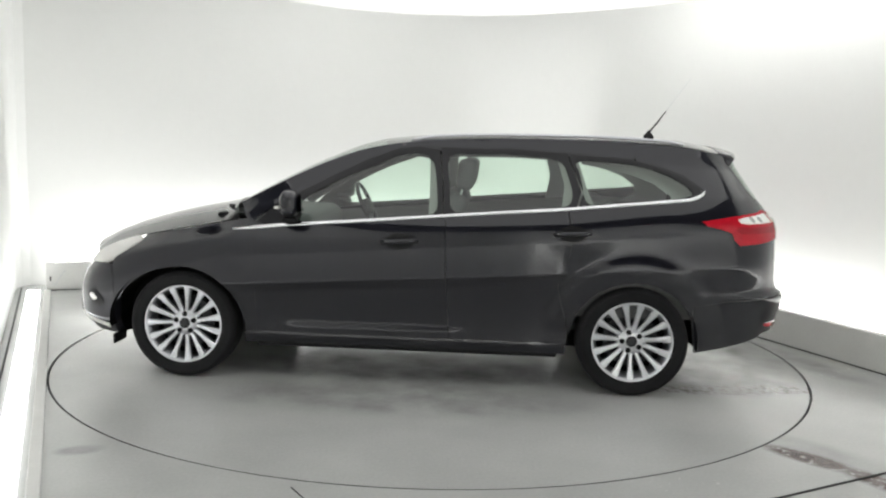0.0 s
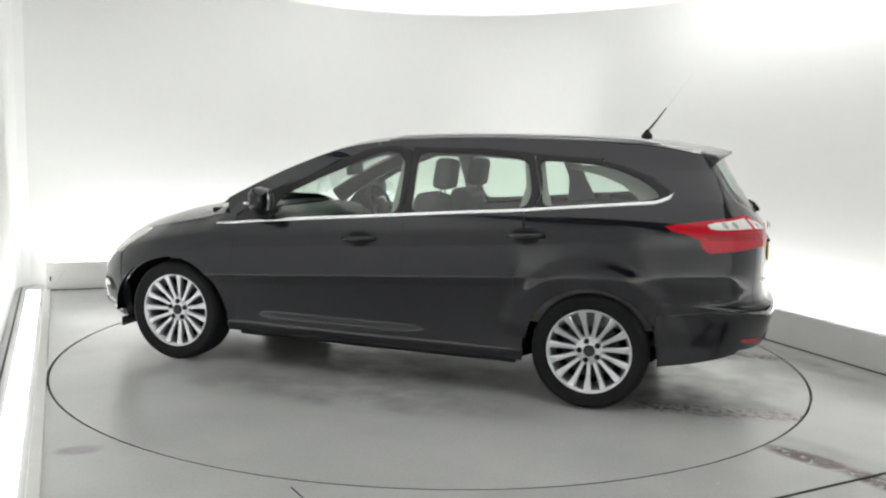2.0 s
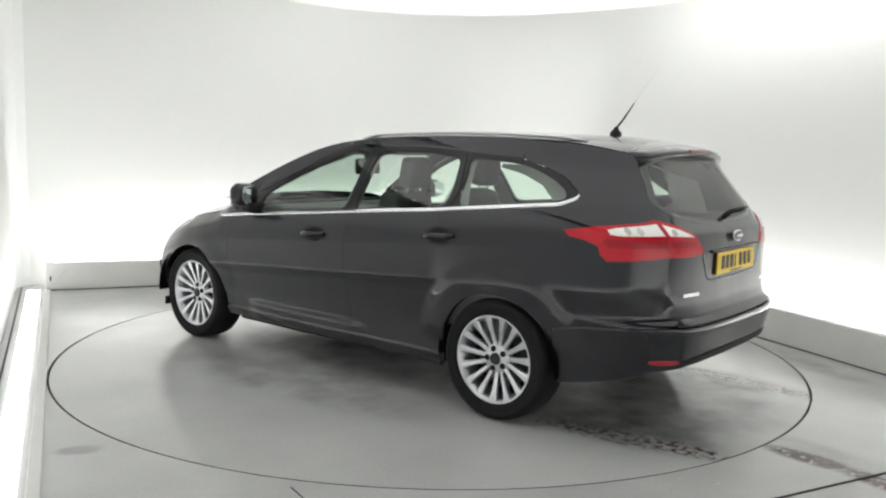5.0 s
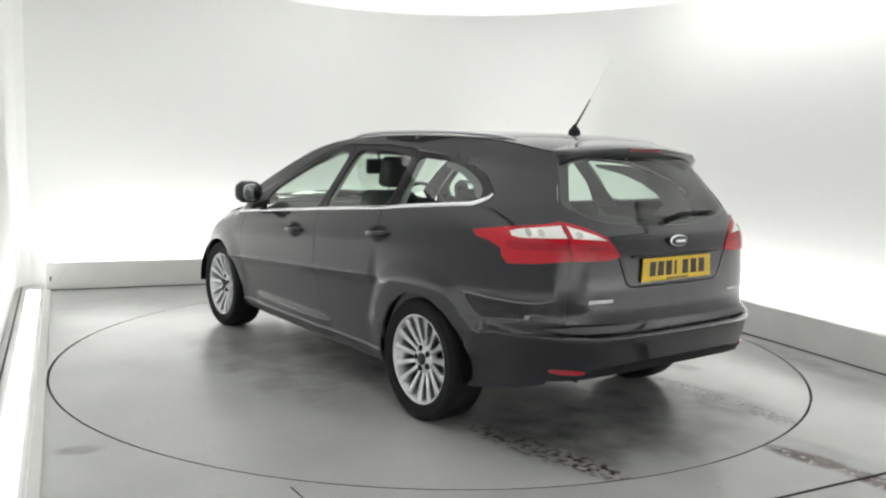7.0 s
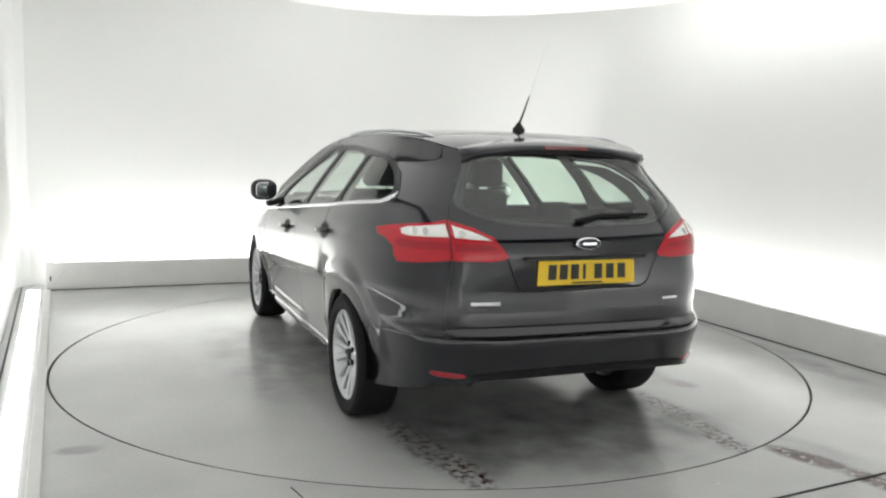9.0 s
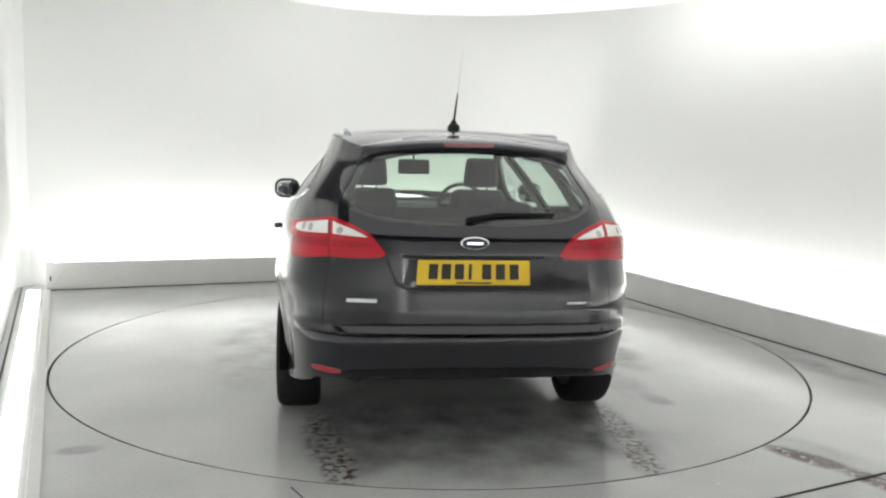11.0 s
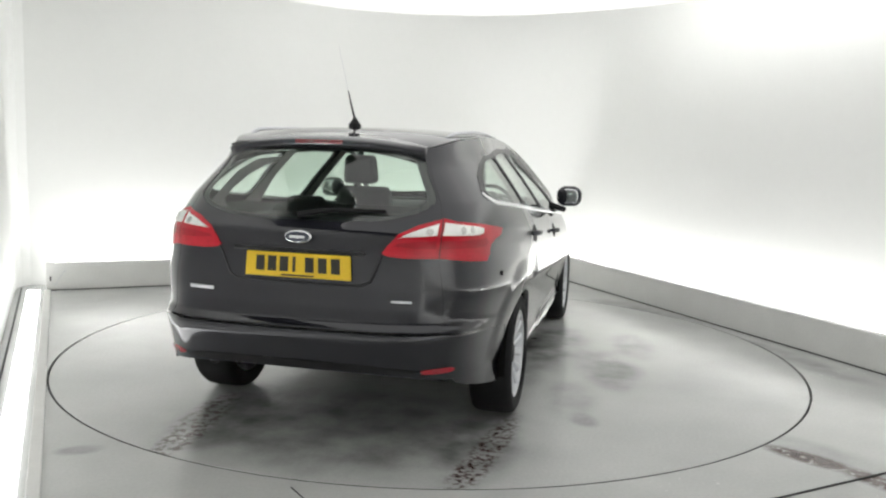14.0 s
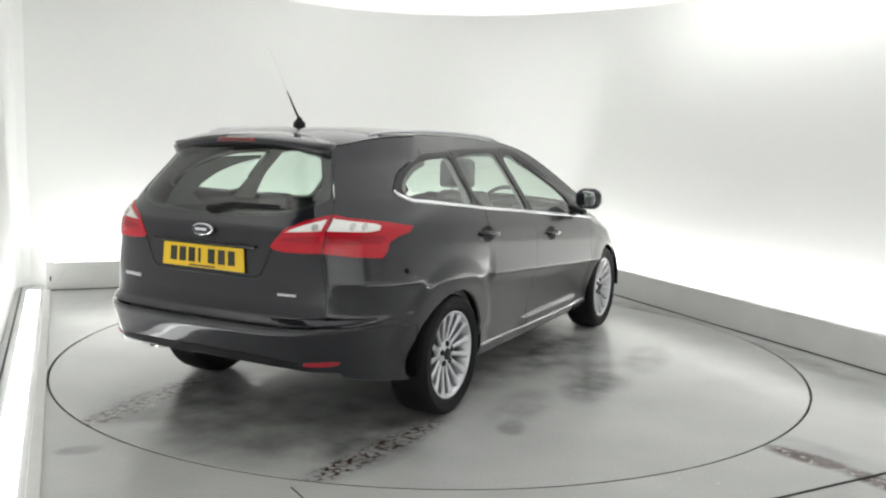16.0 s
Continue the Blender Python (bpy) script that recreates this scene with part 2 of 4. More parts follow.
def build_room():
    bend = arc((1.82, 2.34), 1.05, 90, 0, 14)
    left = [(-2.80 + WEST * (3.2 - d), d) for d in (-8.2, -3.2, -1, 1, 3.04)]
    wall("wall_west", left + [(-2.79, 3.26), (-2.76, 3.34), (-2.68, 3.39)], 0, 3.15, WALL, "plain white painted studio wall")
    wall("wall_north", [(-2.68, 3.39)] + bend, 0, 3.15, WALL, "white seamless studio wall with a curved corner")
    wall("wall_east", [bend[-1], (2.87, 1), (2.87, -3.2), (2.87, -8.2)], 0, 3.15, WALL, "plain white painted studio wall")
    # unseen end wall, kept white to throw light back onto the car's tail
    wall("wall_south", [(2.87, -8.2), (-2.65, -8.2)], 0, 3.15, WALL, "plain white painted studio wall")
    # ceiling
    bm = bmesh.new()
    bm.faces.new([bm.verts.new(room(a, d, 3.15)) for a, d in ((-3.8, -8.4), (3.1, -8.4), (3.1, 3.6), (-3.8, 3.6))])
    bmesh.ops.solidify(bm, geom=bm.faces[:], thickness=-0.1)
    tagged(part("ceiling", bm, CEILING), "plain white painted ceiling", "ceiling", kind="structure")
    # floor, with a round opening for the turntable
    n, v, f = 180, [], []
    outer = [(-4.4, -8.4), (3.6, -8.4), (3.6, 3.6), (-4.4, 3.6)]
    corners = [room(*p) for p in outer]
    for i in range(n):
        a = 2 * math.pi * i / n
        ray = Vector((math.cos(a), math.sin(a), 0))
        best = 99
        for k in range(4):
            p, q = corners[k], corners[(k + 1) % 4]
            e = q - p
            den = ray.x * e.y - ray.y * e.x
            if abs(den) > 1e-9:
                t = (p.x * e.y - p.y * e.x) / den
                u = (p.x * ray.y - p.y * ray.x) / den
                if t > 0 and -1e-6 <= u <= 1 + 1e-6:
                    best = min(best, t)
        v += [ray * RADIUS + Vector((0, 0, -0.05)), ray * RADIUS, ray * best]
    for i in range(n):
        j = (i + 1) % n
        f += [(3 * i, 3 * j, 3 * j + 1, 3 * i + 1), (3 * i + 1, 3 * j + 1, 3 * j + 2, 3 * i + 2)]
    bm = from_lists(v, f)
    tagged(part("floor", bm, FLOOR), "grey sealed concrete floor with a wet sheen and stains", "floor", kind="structure")
    bm = bmesh.new()
    bmesh.ops.create_circle(bm, cap_ends=True, radius=RADIUS + 0.1, segments=90)
    tagged(part("turntable_pit", bm, SEAL, m=pose(0, 0, -0.05)), "dark pit under the turntable rim", "floor", kind="structure")
    # kerbs before the hidden lights; the south one is added, out of view
    tagged(block("kerb_north", -2.542, 2.64, 3.055, 3.12, 0, 0.252, KERB), "low white painted kerb along the wall, the south one added unseen", "kerb", kind="structure")
    tagged(block("kerb_east", 2.577, 2.64, -7.9, 3.052, 0, 0.256, KERB), "low white painted kerb along the wall, the south one added unseen", "kerb", kind="structure")
    tagged(block("kerb_south", -2.40, 2.572, -7.40, -7.335, 0, 0.252, KERB), "low white painted kerb along the wall, the south one added unseen", "kerb", kind="structure")
    for a0, a1, d0, d1 in ((-2.54, 2.56, 3.044, 3.053), (2.567, 2.575, -7.3, 3.035)):
        tagged(block("kerb_joint", a0, a1, d0, d1, 0.0, 0.008, SEAL, 0.002), "thin dark joint at the foot of the white kerb", "joint", kind="structure")
    ang = math.degrees(math.atan2(ACROSS.y, ACROSS.x))
    slant = -math.degrees(math.atan(WEST))
    bm = box(0.055, 10.6, 0.016, bevel=0.004)
    c = room(-2.532 + WEST * 5.3, 3.04 - 5.3, 0.006)
    tagged(part("trim_west", bm, KERB, m=Matrix.Translation(c) @ Matrix.Rotation(radians(ang - slant), 4, "Z")),
           "flat white edging strip along the floor", "trim", kind="structure")
    bm = box(0.012, 10.6, 0.012, bevel=0.003)
    c = room(-2.752 + WEST * 5.3, 3.22 - 5.3, 0.006)
    tagged(part("wall_joint_seal", bm, SEAL, m=Matrix.Translation(c) @ Matrix.Rotation(radians(ang - slant), 4, "Z")),
           "thin dark seal at the foot of the white wall", "trim", kind="structure")
    # long strip lights in the channel behind the kerbs; the south one is added, unseen
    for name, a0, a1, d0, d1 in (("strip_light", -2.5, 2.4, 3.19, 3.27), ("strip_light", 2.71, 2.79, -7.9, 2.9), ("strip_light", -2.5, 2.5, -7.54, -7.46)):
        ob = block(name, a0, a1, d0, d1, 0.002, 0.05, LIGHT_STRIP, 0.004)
        tagged(ob, "long white strip light behind the kerb, the south one added unseen", "light", "strip lights behind the kerbs")
    bm = box(0.105, 10.4, 0.012, bevel=0.003)
    c = room(-2.645 + WEST * 5.2, 3.05 - 5.2, 0.008)
    ob = part("strip_light", bm, LIGHT_STRIP, m=Matrix.Translation(c) @ Matrix.Rotation(radians(ang - slant), 4, "Z"))
    tagged(ob, "flat white strip light beside the floor edging", "light", "strip lights behind the kerbs")
    # dark bead on the floor near the front
    tagged(part("floor_joint", tube([(1.157, -2.60, 0.001), (1.468, -2.465, 0.001), (2.076, -2.159, 0.001), (2.445, -1.964, 0.001)], 0.006, 6), SEAL),
           "thin dark joint line across the grey floor", "joint", kind="structure")
    tagged(part("floor_joint", tube([(-0.568, -2.475, 0.001), (-0.50, -2.58, 0.001), (-0.395, -2.745, 0.001)], 0.0028, 6), SEAL),
           "thin dark joint line across the grey floor", "joint", kind="structure")
    # a cable clip with a loose wire on the kerb's end
    clip = part("cable_clip", box(0.012, 0.010, 0.045, bevel=0.003), BLACK_PLASTIC, m=Matrix.Translation(room(-2.505, 3.05, 0.11)))
    tagged(clip, "small black cable clip fixed to the kerb", "clip")
    part("wire", tube([(0.01, -0.002, -0.03), (0.05, -0.02, -0.055), (0.09, -0.004, 0.02), (0.14, 0.02, 0.085)], 0.0025, 6), ALLOY, clip, "pale loose wire")
    # oval light box over the turntable and the front of the booth
    lamp = new("ceiling_light")
    lamp.matrix_basis = Matrix.Translation(room(0.15, -0.9, 2.60)) @ Matrix.Rotation(radians(ang), 4, "Z")
    tagged(lamp, "large oval glowing light box hung over the turntable", "light")

    def oval_ring(profile, grow=0.0):
        v, f = lathe(profile, 96, "z")
        return from_lists([(x * (2.2 + grow), y * (3.0 + grow), z) for x, y, z in v], f)
    part("diffuser", oval_ring([(0.0, 0.0), (1.0, 0.0)]), LIGHT_PANEL, lamp, "softly glowing white underside")
    part("side_diffuser", oval_ring([(1.0, 0.002), (1.0, 0.36)], 0.006), LIGHT_RIM, lamp, "glowing side of the light box")
    part("backing", oval_ring([(0.0, 0.36), (1.0, 0.36)], 0.006), CEILING, lamp)
    for a in range(4):
        c, s = 1.5 * math.cos((a + 0.5) * math.pi / 2), 2.2 * math.sin((a + 0.5) * math.pi / 2)
        part("hanger", tube([(c, s, 0.36), (c, s, 0.55)], 0.008, 6), CHROME, lamp)


def build_turntable():
    v, f = lathe([(0.0, 0.0), (1.2, 0.0), (RADIUS - 0.016, 0.0), (RADIUS - 0.013, -0.003), (RADIUS - 0.013, -0.045), (0.0, -0.045)], 180, "z")
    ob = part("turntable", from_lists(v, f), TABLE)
    v, f = lathe([(RADIUS - 0.0128, -0.002), (RADIUS - 0.0128, -0.044), (RADIUS - 0.0118, -0.044), (RADIUS - 0.0118, -0.002)], 180, "z", True)
    part("rim", from_lists(v, f), SEAL, ob, "dark rubber rim")
    return tagged(ob, "round grey turntable floor with wet tyre tracks", "turntable")


# ------------------------------------------------------------ the car: one body surface, cut into panels
OFF = Vector((0.096, 0.10, 0))
AXLE, HUB, TYRE_R = 1.324, 0.322, 0.322


def smooth_curve(pts, width=0.03, n=1600):
    """A rounded polyline y(x), as a function."""
    px, py = np.array(sorted(pts)).T
    gx = np.linspace(px[0] - 0.5, px[-1] + 0.5, n)
    lo, hi = (py[1] - py[0]) / (px[1] - px[0]), (py[-1] - py[-2]) / (px[-1] - px[-2])
    gy = np.interp(gx, px, py)
    gy = np.where(gx < px[0], py[0] + lo * (gx - px[0]), np.where(gx > px[-1], py[-1] + hi * (gx - px[-1]), gy))
    k = max(3, int(width / (gx[1] - gx[0])) | 1)
    pad = np.pad(gy, k, mode="edge")
    for _ in range(2):
        pad = np.convolve(pad, np.ones(k) / k, mode="same")
    gy = pad[k:-k]
    gy[:k], gy[-k:] = gy[k], gy[-k - 1]
    return lambda x: np.interp(x, gx, gy)


def step(a, b, x):
    t = np.clip((np.asarray(x, float) - a) / (b - a), 0, 1)
    return t * t * (3 - 2 * t)


def catmull(pts, n=24):
    p = [np.array(q, float) for q in pts]
    p = [2 * p[0] - p[1]] + p + [2 * p[-1] - p[-2]]
    out = []
    for i in range(1, len(p) - 2):
        for t in np.linspace(0, 1, n, endpoint=False):
            a, b, c, d = p[i - 1:i + 3]
            out.append(0.5 * (2 * b + (c - a) * t + (2 * a - 5 * b + 4 * c - d) * t * t + (3 * b - a - 3 * c + d) * t ** 3))
    out.append(p[-2])
    return np.array(out)


# plan outline at bumper height, from the middle of the tail to the middle of the nose
PLAN = catmull([(-2.30, 0), (-2.296, 0.25), (-2.275, 0.50), (-2.222, 0.66), (-2.09, 0.785), (-1.87, 0.855), (-1.5, 0.895), (-1.0, 0.905), (0.0, 0.908),
                (0.9, 0.905), (1.3, 0.893), (1.58, 0.86), (1.78, 0.79), (1.92, 0.65), (2.0, 0.42), (2.03, 0.2), (2.035, 0)])
PLAN[0, 1] = PLAN[-1, 1] = 0
ARC = np.r_[0, np.cumsum(np.hypot(*np.diff(PLAN, axis=0).T))]
BELT = smooth_curve([(1.95, 0.66), (1.75, 0.745), (1.5, 0.835), (1.27, 0.885), (1.04, 0.917), (0.71, 0.952), (0.39, 0.98), (0.065, 1.008), (-0.2, 1.032), (-0.58, 1.066),
                     (-0.9, 1.092), (-1.2, 1.124), (-1.52, 1.155), (-1.7, 1.172), (-2.4, 1.18)], 0.08)
FENDER = smooth_curve([(1.97, 0.66), (1.90, 0.70), (1.79, 0.765), (1.62, 0.835), (1.45, 0.885), (1.27, 0.925), (1.1, 0.957), (0.95, 0.99), (0.85, 1.02)], 0.08)
EAVES = smooth_curve([(1.08, 1.0), (0.9, 1.105), (0.75, 1.178), (0.615, 1.238), (0.334, 1.343), (0.16, 1.385), (-0.09, 1.415), (-0.4, 1.432), (-0.75, 1.438),
                      (-1.09, 1.438), (-1.37, 1.43), (-1.6, 1.42), (-1.85, 1.402), (-2.1, 1.38)], 0.12)
TAIL = smooth_curve([(0.16, 0.18), (0.24, 0.11), (0.31, 0.075), (0.37, 0.05), (0.50, 0.018), (0.565, 0.001), (0.592, 0.0), (0.622, 0.012), (0.640, 0.048), (0.70, 0.062), (0.80, 0.070),
                     (0.97, 0.072), (1.04, 0.085), (1.09, 0.125), (1.16, 0.175), (1.28, 0.255), (1.40, 0.335), (1.46, 0.375)], 0.014)
NOSE = smooth_curve([(0.16, 0.10), (0.24, 0.04), (0.32, 0.0), (0.5, 0.0), (0.6, 0.025), (0.7, 0.075), (0.78, 0.15), (0.85, 0.25), (0.95, 0.4)], 0.03)
SILL = smooth_curve([(0.15, 0.78), (0.22, 0.835), (0.29, 0.866), (0.34, 0.884), (0.45, 0.903), (0.6, 0.926), (0.705, 0.942), (0.8, 0.945)], 0.03)


def surface(s, z):
    """The body's skin: s metres along the plan outline (negative: the other side), z metres up."""
    s, z = np.broadcast_arrays(np.asarray(s, float), np.asarray(z, float))
    x0, y0 = np.interp(abs(s), ARC, PLAN[:, 0]), np.interp(abs(s), ARC, PLAN[:, 1])
    x = x0 + step(-1.15, -2.1, x0) * TAIL(z) - step(1.25, 1.95, x0) * NOSE(z)
    belt = BELT(x)
    up = np.clip(z - belt, 0, None)
    hand = 0.872 - 0.075 * np.clip(x, -1.6, 1.0) - 0.30 * np.clip(x - 1.0, 0, 1)
    crease = np.minimum(0.613 + 0.067 * (0.757 - x), hand - 0.08)
    q = np.clip((z - hand) / (belt - hand), 0, 1)
    mid = np.clip((hand - z) / (hand - crease), 0, 1)
    fall = np.clip(crease - z, 0, None)
    lip = 0.018 * step(-0.95, -0.87, x) * (1 - step(1.25, 1.4, x)) * (mid ** 2.2) * np.clip(1 - fall / 0.07, 0, 1) ** 2
    g = np.where(z < hand, np.minimum(SILL(z), 0.908 - 0.003 * mid ** 2 + lip - 0.20 * fall + 0.30 * np.clip(fall - 0.10, 0, None) ** 2), 0.908 - 0.050 * q ** 1.3)
    g = g - 0.64 * up - 0.32 * up * up
    g = g - 0.05 * step(0.0, 1.0, (z - FENDER(x) + 0.10) / 0.10) * step(0.95, 1.15, x)
    # pressed lower door and the crease at handle height
    g = g + 0.014 * (1 - step(0.338, 0.372, z)) * step(0.21, 0.25, z) * step(-0.42, -0.2, x) * (1 - step(0.6, 0.75, x))
    g = g - 0.004 * step(-0.03, 0.0, z - hand) * (1 - step(0.0, 0.07, z - hand)) * step(-1.75, -1.45, x) * (1 - step(0.9, 1.2, x))
    side = step(0.35, 0.7, y0)
    for ax in (AXLE, -AXLE):
        r = np.hypot(x - ax, z - 0.325)
        g = g + (0.014 if ax < 0 else 0.006) * (1 - step(0.455 if ax < 0 else 0.40, 0.55, r)) * step(0.36, 0.46, z)
        g = g + (0.005 + 0.006 * step(0.62, 0.40, z)) * (1 if ax < 0 else 0.3) * (1 - step(0.365, 0.52, r)) * step(0.2, 0.3, z)
    y = y0 * (1 + (g / 0.905 - 1) * (0.45 + 0.55 * side))
    return np.stack([x, np.sign(s) * y, z], -1)


def skin(s, z):
    """Points of the skin with their outward normals."""
    e = 0.011
    s, z = np.asarray(s, float), np.asarray(z, float)
    p = surface(s, z)
    du, dv = surface(s + e, z) - surface(s - e, z), surface(s, z + e) - surface(s, z - e)
    n = np.cross(dv, du)
    n /= np.linalg.norm(n, axis=-1, keepdims=True) + 1e-12
    return p, n


GRID = np.linspace(0, ARC[-1], 1500)


def side_at(pts):
    """(x, z) seen from the side, to (s, z)."""
    out = []
    for x, z in pts:
        p = surface(GRID, np.full_like(GRID, z))
        out.append((float(np.interp(x, p[:, 0], GRID)), z))
    return out


def tail_at(pts):
    """(y, z) seen from behind, to (s, z)."""
    out = []
    for y, z in pts:
        p = surface(GRID[:450], np.full(450, z))
        out.append((math.copysign(float(np.interp(abs(y), p[:, 1], GRID[:450])), y), z))
    return out


def nose_at(pts):
    out = []
    for y, z in pts:
        p = surface(GRID[::-1][:420], np.full(420, z))
        out.append((math.copysign(float(np.interp(abs(y), p[:, 1], GRID[::-1][:420])), y), z))
    return out


def rounded(poly, times=2):
    """Corners cut off, again and again."""
    p = [np.array(q, float) for q in poly]
    for _ in range(times):
        r = []
        for i, a in enumerate(p):
            b = p[(i + 1) % len(p)]
            d = np.linalg.norm(b - a)
            k = min(0.25, 0.035 / max(d, 1e-6))
            r += [a + (b - a) * k, b - (b - a) * k]
        p = r
    return [tuple(q) for q in p]


def inside(poly, pts):
    px, pz = np.array(poly).T
    x, z = pts[:, 0][:, None], pts[:, 1][:, None]
    qx, qz = np.roll(px, -1), np.roll(pz, -1)
    cross = ((pz > z) != (qz > z)) & (x < (qx - px) * (z - pz) / np.where(qz == pz, 1e-12, qz - pz) + px)
    return cross.sum(1) % 2 == 1


def divide(poly, size):
    out = []
    for i, a in enumerate(poly):
        a, b = np.array(a), np.array(poly[(i + 1) % len(poly)])
        n = max(1, int(np.ceil(np.linalg.norm(b - a) / size)))
        out += [tuple(a + (b - a) * k / n) for k in range(n)]
    return out


def shrink(poly, gap):
    """Move an outline inwards by about gap."""
    p = np.array(poly)
    area = np.sum(p[:, 0] * np.roll(p[:, 1], -1) - np.roll(p[:, 0], -1) * p[:, 1])
    d = np.roll(p, -1, 0) - np.roll(p, 1, 0)
    n = np.stack([-d[:, 1], d[:, 0]], -1) / (np.linalg.norm(d, axis=1, keepdims=True) + 1e-9)
    return [tuple(q) for q in p + n * gap * (1 if area > 0 else -1)]


def panel_mesh(name, poly, mat, holes=(), lift=0.0, gap=0.002, depth=0.016, size=0.028, flip=False):
    """A panel of the skin within an outline in (s, z), with turned-in edges."""
    rings = [shrink(divide(poly, size), gap)] + [divide(h, size) for h in holes]
    verts, edges = [], []
    for r in rings:
        k = len(verts)
        verts += r
        edges += [(k + i, k + (i + 1) % len(r)) for i in range(len(r))]
    a = np.array(rings[0])
    lo, hi = a.min(0), a.max(0)
    gx, gz = np.meshgrid(np.arange(lo[0], hi[0], size), np.arange(lo[1], hi[1], size))
    g = np.stack([gx.ravel(), gz.ravel()], -1)
    keep = inside(rings[0], g)
    for h in rings[1:]:
        keep &= ~inside(h, g)
    edge_pts = np.array(verts)
    g = g[keep]
    if len(g):
        dist = np.min(np.hypot(g[:, None, 0] - edge_pts[None, :, 0], g[:, None, 1] - edge_pts[None, :, 1]), 1)
        g = g[dist > size * 0.45]
    allv = [Vector(q) for q in verts] + [Vector(q) for q in g]
    ov, oe, of, *_ = delaunay_2d_cdt(allv, edges, [], 0, 1e-6)
    uv = np.array([tuple(q) for q in ov])
    tri = np.array([t for t in of if len(t) == 3])
    mid = uv[tri].mean(1)
    ok = inside(rings[0], mid)
    for h in rings[1:]:
        ok &= ~inside(h, mid)
    tri = tri[ok]
    p, n = skin(uv[:, 0], uv[:, 1])
    p = p + n * lift
    if flip:
        p, n = p * (1, -1, 1), n * (1, -1, 1)
    # orient the faces by the normals
    fn = np.cross(p[tri[:, 1]] - p[tri[:, 0]], p[tri[:, 2]] - p[tri[:, 0]])
    bad = (fn * n[tri[:, 0]]).sum(1) < 0
    tri[bad] = tri[bad][:, ::-1]
    count = {}
    for t in tri:
        for i in range(3):
            count.setdefault(frozenset((int(t[i]), int(t[(i + 1) % 3]))), []).append((int(t[i]), int(t[(i + 1) % 3])))
    rim = [q[0] for q in count.values() if len(q) == 1]
    v, nn, f = list(p), list(n), [tuple(int(i) for i in t) for t in tri]
    if depth:
        idx = {}
        for a_, b_ in rim:
            for i in (a_, b_):
                if i not in idx:
                    idx[i] = len(v)
                    v += [p[i], p[i] - n[i] * depth]
                    nn += [n[i], n[i]]
        for a_, b_ in rim:
            f.append((idx[b_], idx[a_], idx[a_] + 1, idx[b_] + 1))
    off = np.array(OFF)
    me = bpy.data.meshes.new(name)
    me.from_pydata([tuple(q + off) for q in v], [], f)
    me.materials.append(mat)
    me.shade_smooth()
    me.normals_split_custom_set_from_vertices([tuple(q) for q in nn])
    return me


def both(name, poly, mat, parent, label="", **kw):
    """The same panel on either side."""
    return [place(name, panel_mesh(name, poly, mat, flip=fl, **kw), parent, label) for fl in (False, True)]


def ribbon(path, width, lift, depth=0.006):
    """A raised strip along a path in (s, z) on the skin."""
    q = np.array(path)
    d = np.gradient(q, axis=0)
    n2 = np.stack([-d[:, 1], d[:, 0]], -1) / (np.linalg.norm(d, axis=1, keepdims=True) + 1e-9)
    w = np.full(len(q), width) * np.clip(np.minimum(np.arange(len(q)), np.arange(len(q))[::-1]) / 2 + 0.3, 0, 1)
    v, f = [], []
    for off, l in ((-0.5, 0.0), (-0.42, lift), (0.42, lift), (0.5, 0.0)):
        uv = q + n2 * (w * off)[:, None]
        p, n = skin(uv[:, 0], uv[:, 1])
        v.append(p + n * l)
    k = len(q)
    vs = [tuple(x + np.array(OFF)) for row in v for x in row]
    for j in range(3):
        for i in range(k - 1):
            f.append((j * k + i, j * k + i + 1, (j + 1) * k + i + 1, (j + 1) * k + i))
    return vs, f


def mirrored(v):
    return [(x, 2 * OFF.y - y, z) for x, y, z in v]


def across_mesh(name, edge, crown, bow, mat, nv=28, lift=0.0):
    """A surface spanning from a left edge line to its mirror image, with a crown and a bow forwards."""
    v, f = [], []
    for i, e in enumerate(edge):
        c, b = crown[i], bow[i]
        for k in range(nv + 1):
            t = -1 + 2 * k / nv
            u = 1 - abs(t) ** 2.4
            v.append((e[0] + b * (1 - t * t) + OFF.x, e[1] * t + OFF.y, e[2] + c * u + lift))
    for i in range(len(edge) - 1):
        for k in range(nv):
            a = i * (nv + 1) + k
            f.append((a, a + 1, a + nv + 2, a + nv + 1))
    bm = from_lists(v, f)
    for face in bm.faces:
        if face.normal.z < 0:
            face.normal_flip()
    return bm


def soft_box(sx, sy, sz, at, taper=1.0, rot=0.0):
    """An upholstered pad."""
    bm = box(sx, sy, sz, bevel=min(sx, sy, sz) * 0.32, seg=4)
    for v in bm.verts:
        k = 1 + (taper - 1) * (v.co.z / sz + 0.5)
        v.co.y *= k
    bmesh.ops.rotate(bm, cent=(0, 0, 0), matrix=Matrix.Rotation(radians(rot), 3, "Y"), verts=bm.verts)
    bmesh.ops.translate(bm, vec=Vector(at) + OFF, verts=bm.verts)
    return bm


def arch(cx, r=0.364, z0=0.20, cz=0.325, a0=200, a1=-20, n=20):
    """Wheel arch points in (x, z), from behind to before the wheel over its top."""
    pts = [(cx + r * math.cos(radians(a0 + (a1 - a0) * i / n)), cz + r * math.sin(radians(a0 + (a1 - a0) * i / n))) for i in range(n + 1)]
    return [(pts[0][0] + 0.004, z0)] + pts + [(pts[-1][0] - 0.004, z0)]


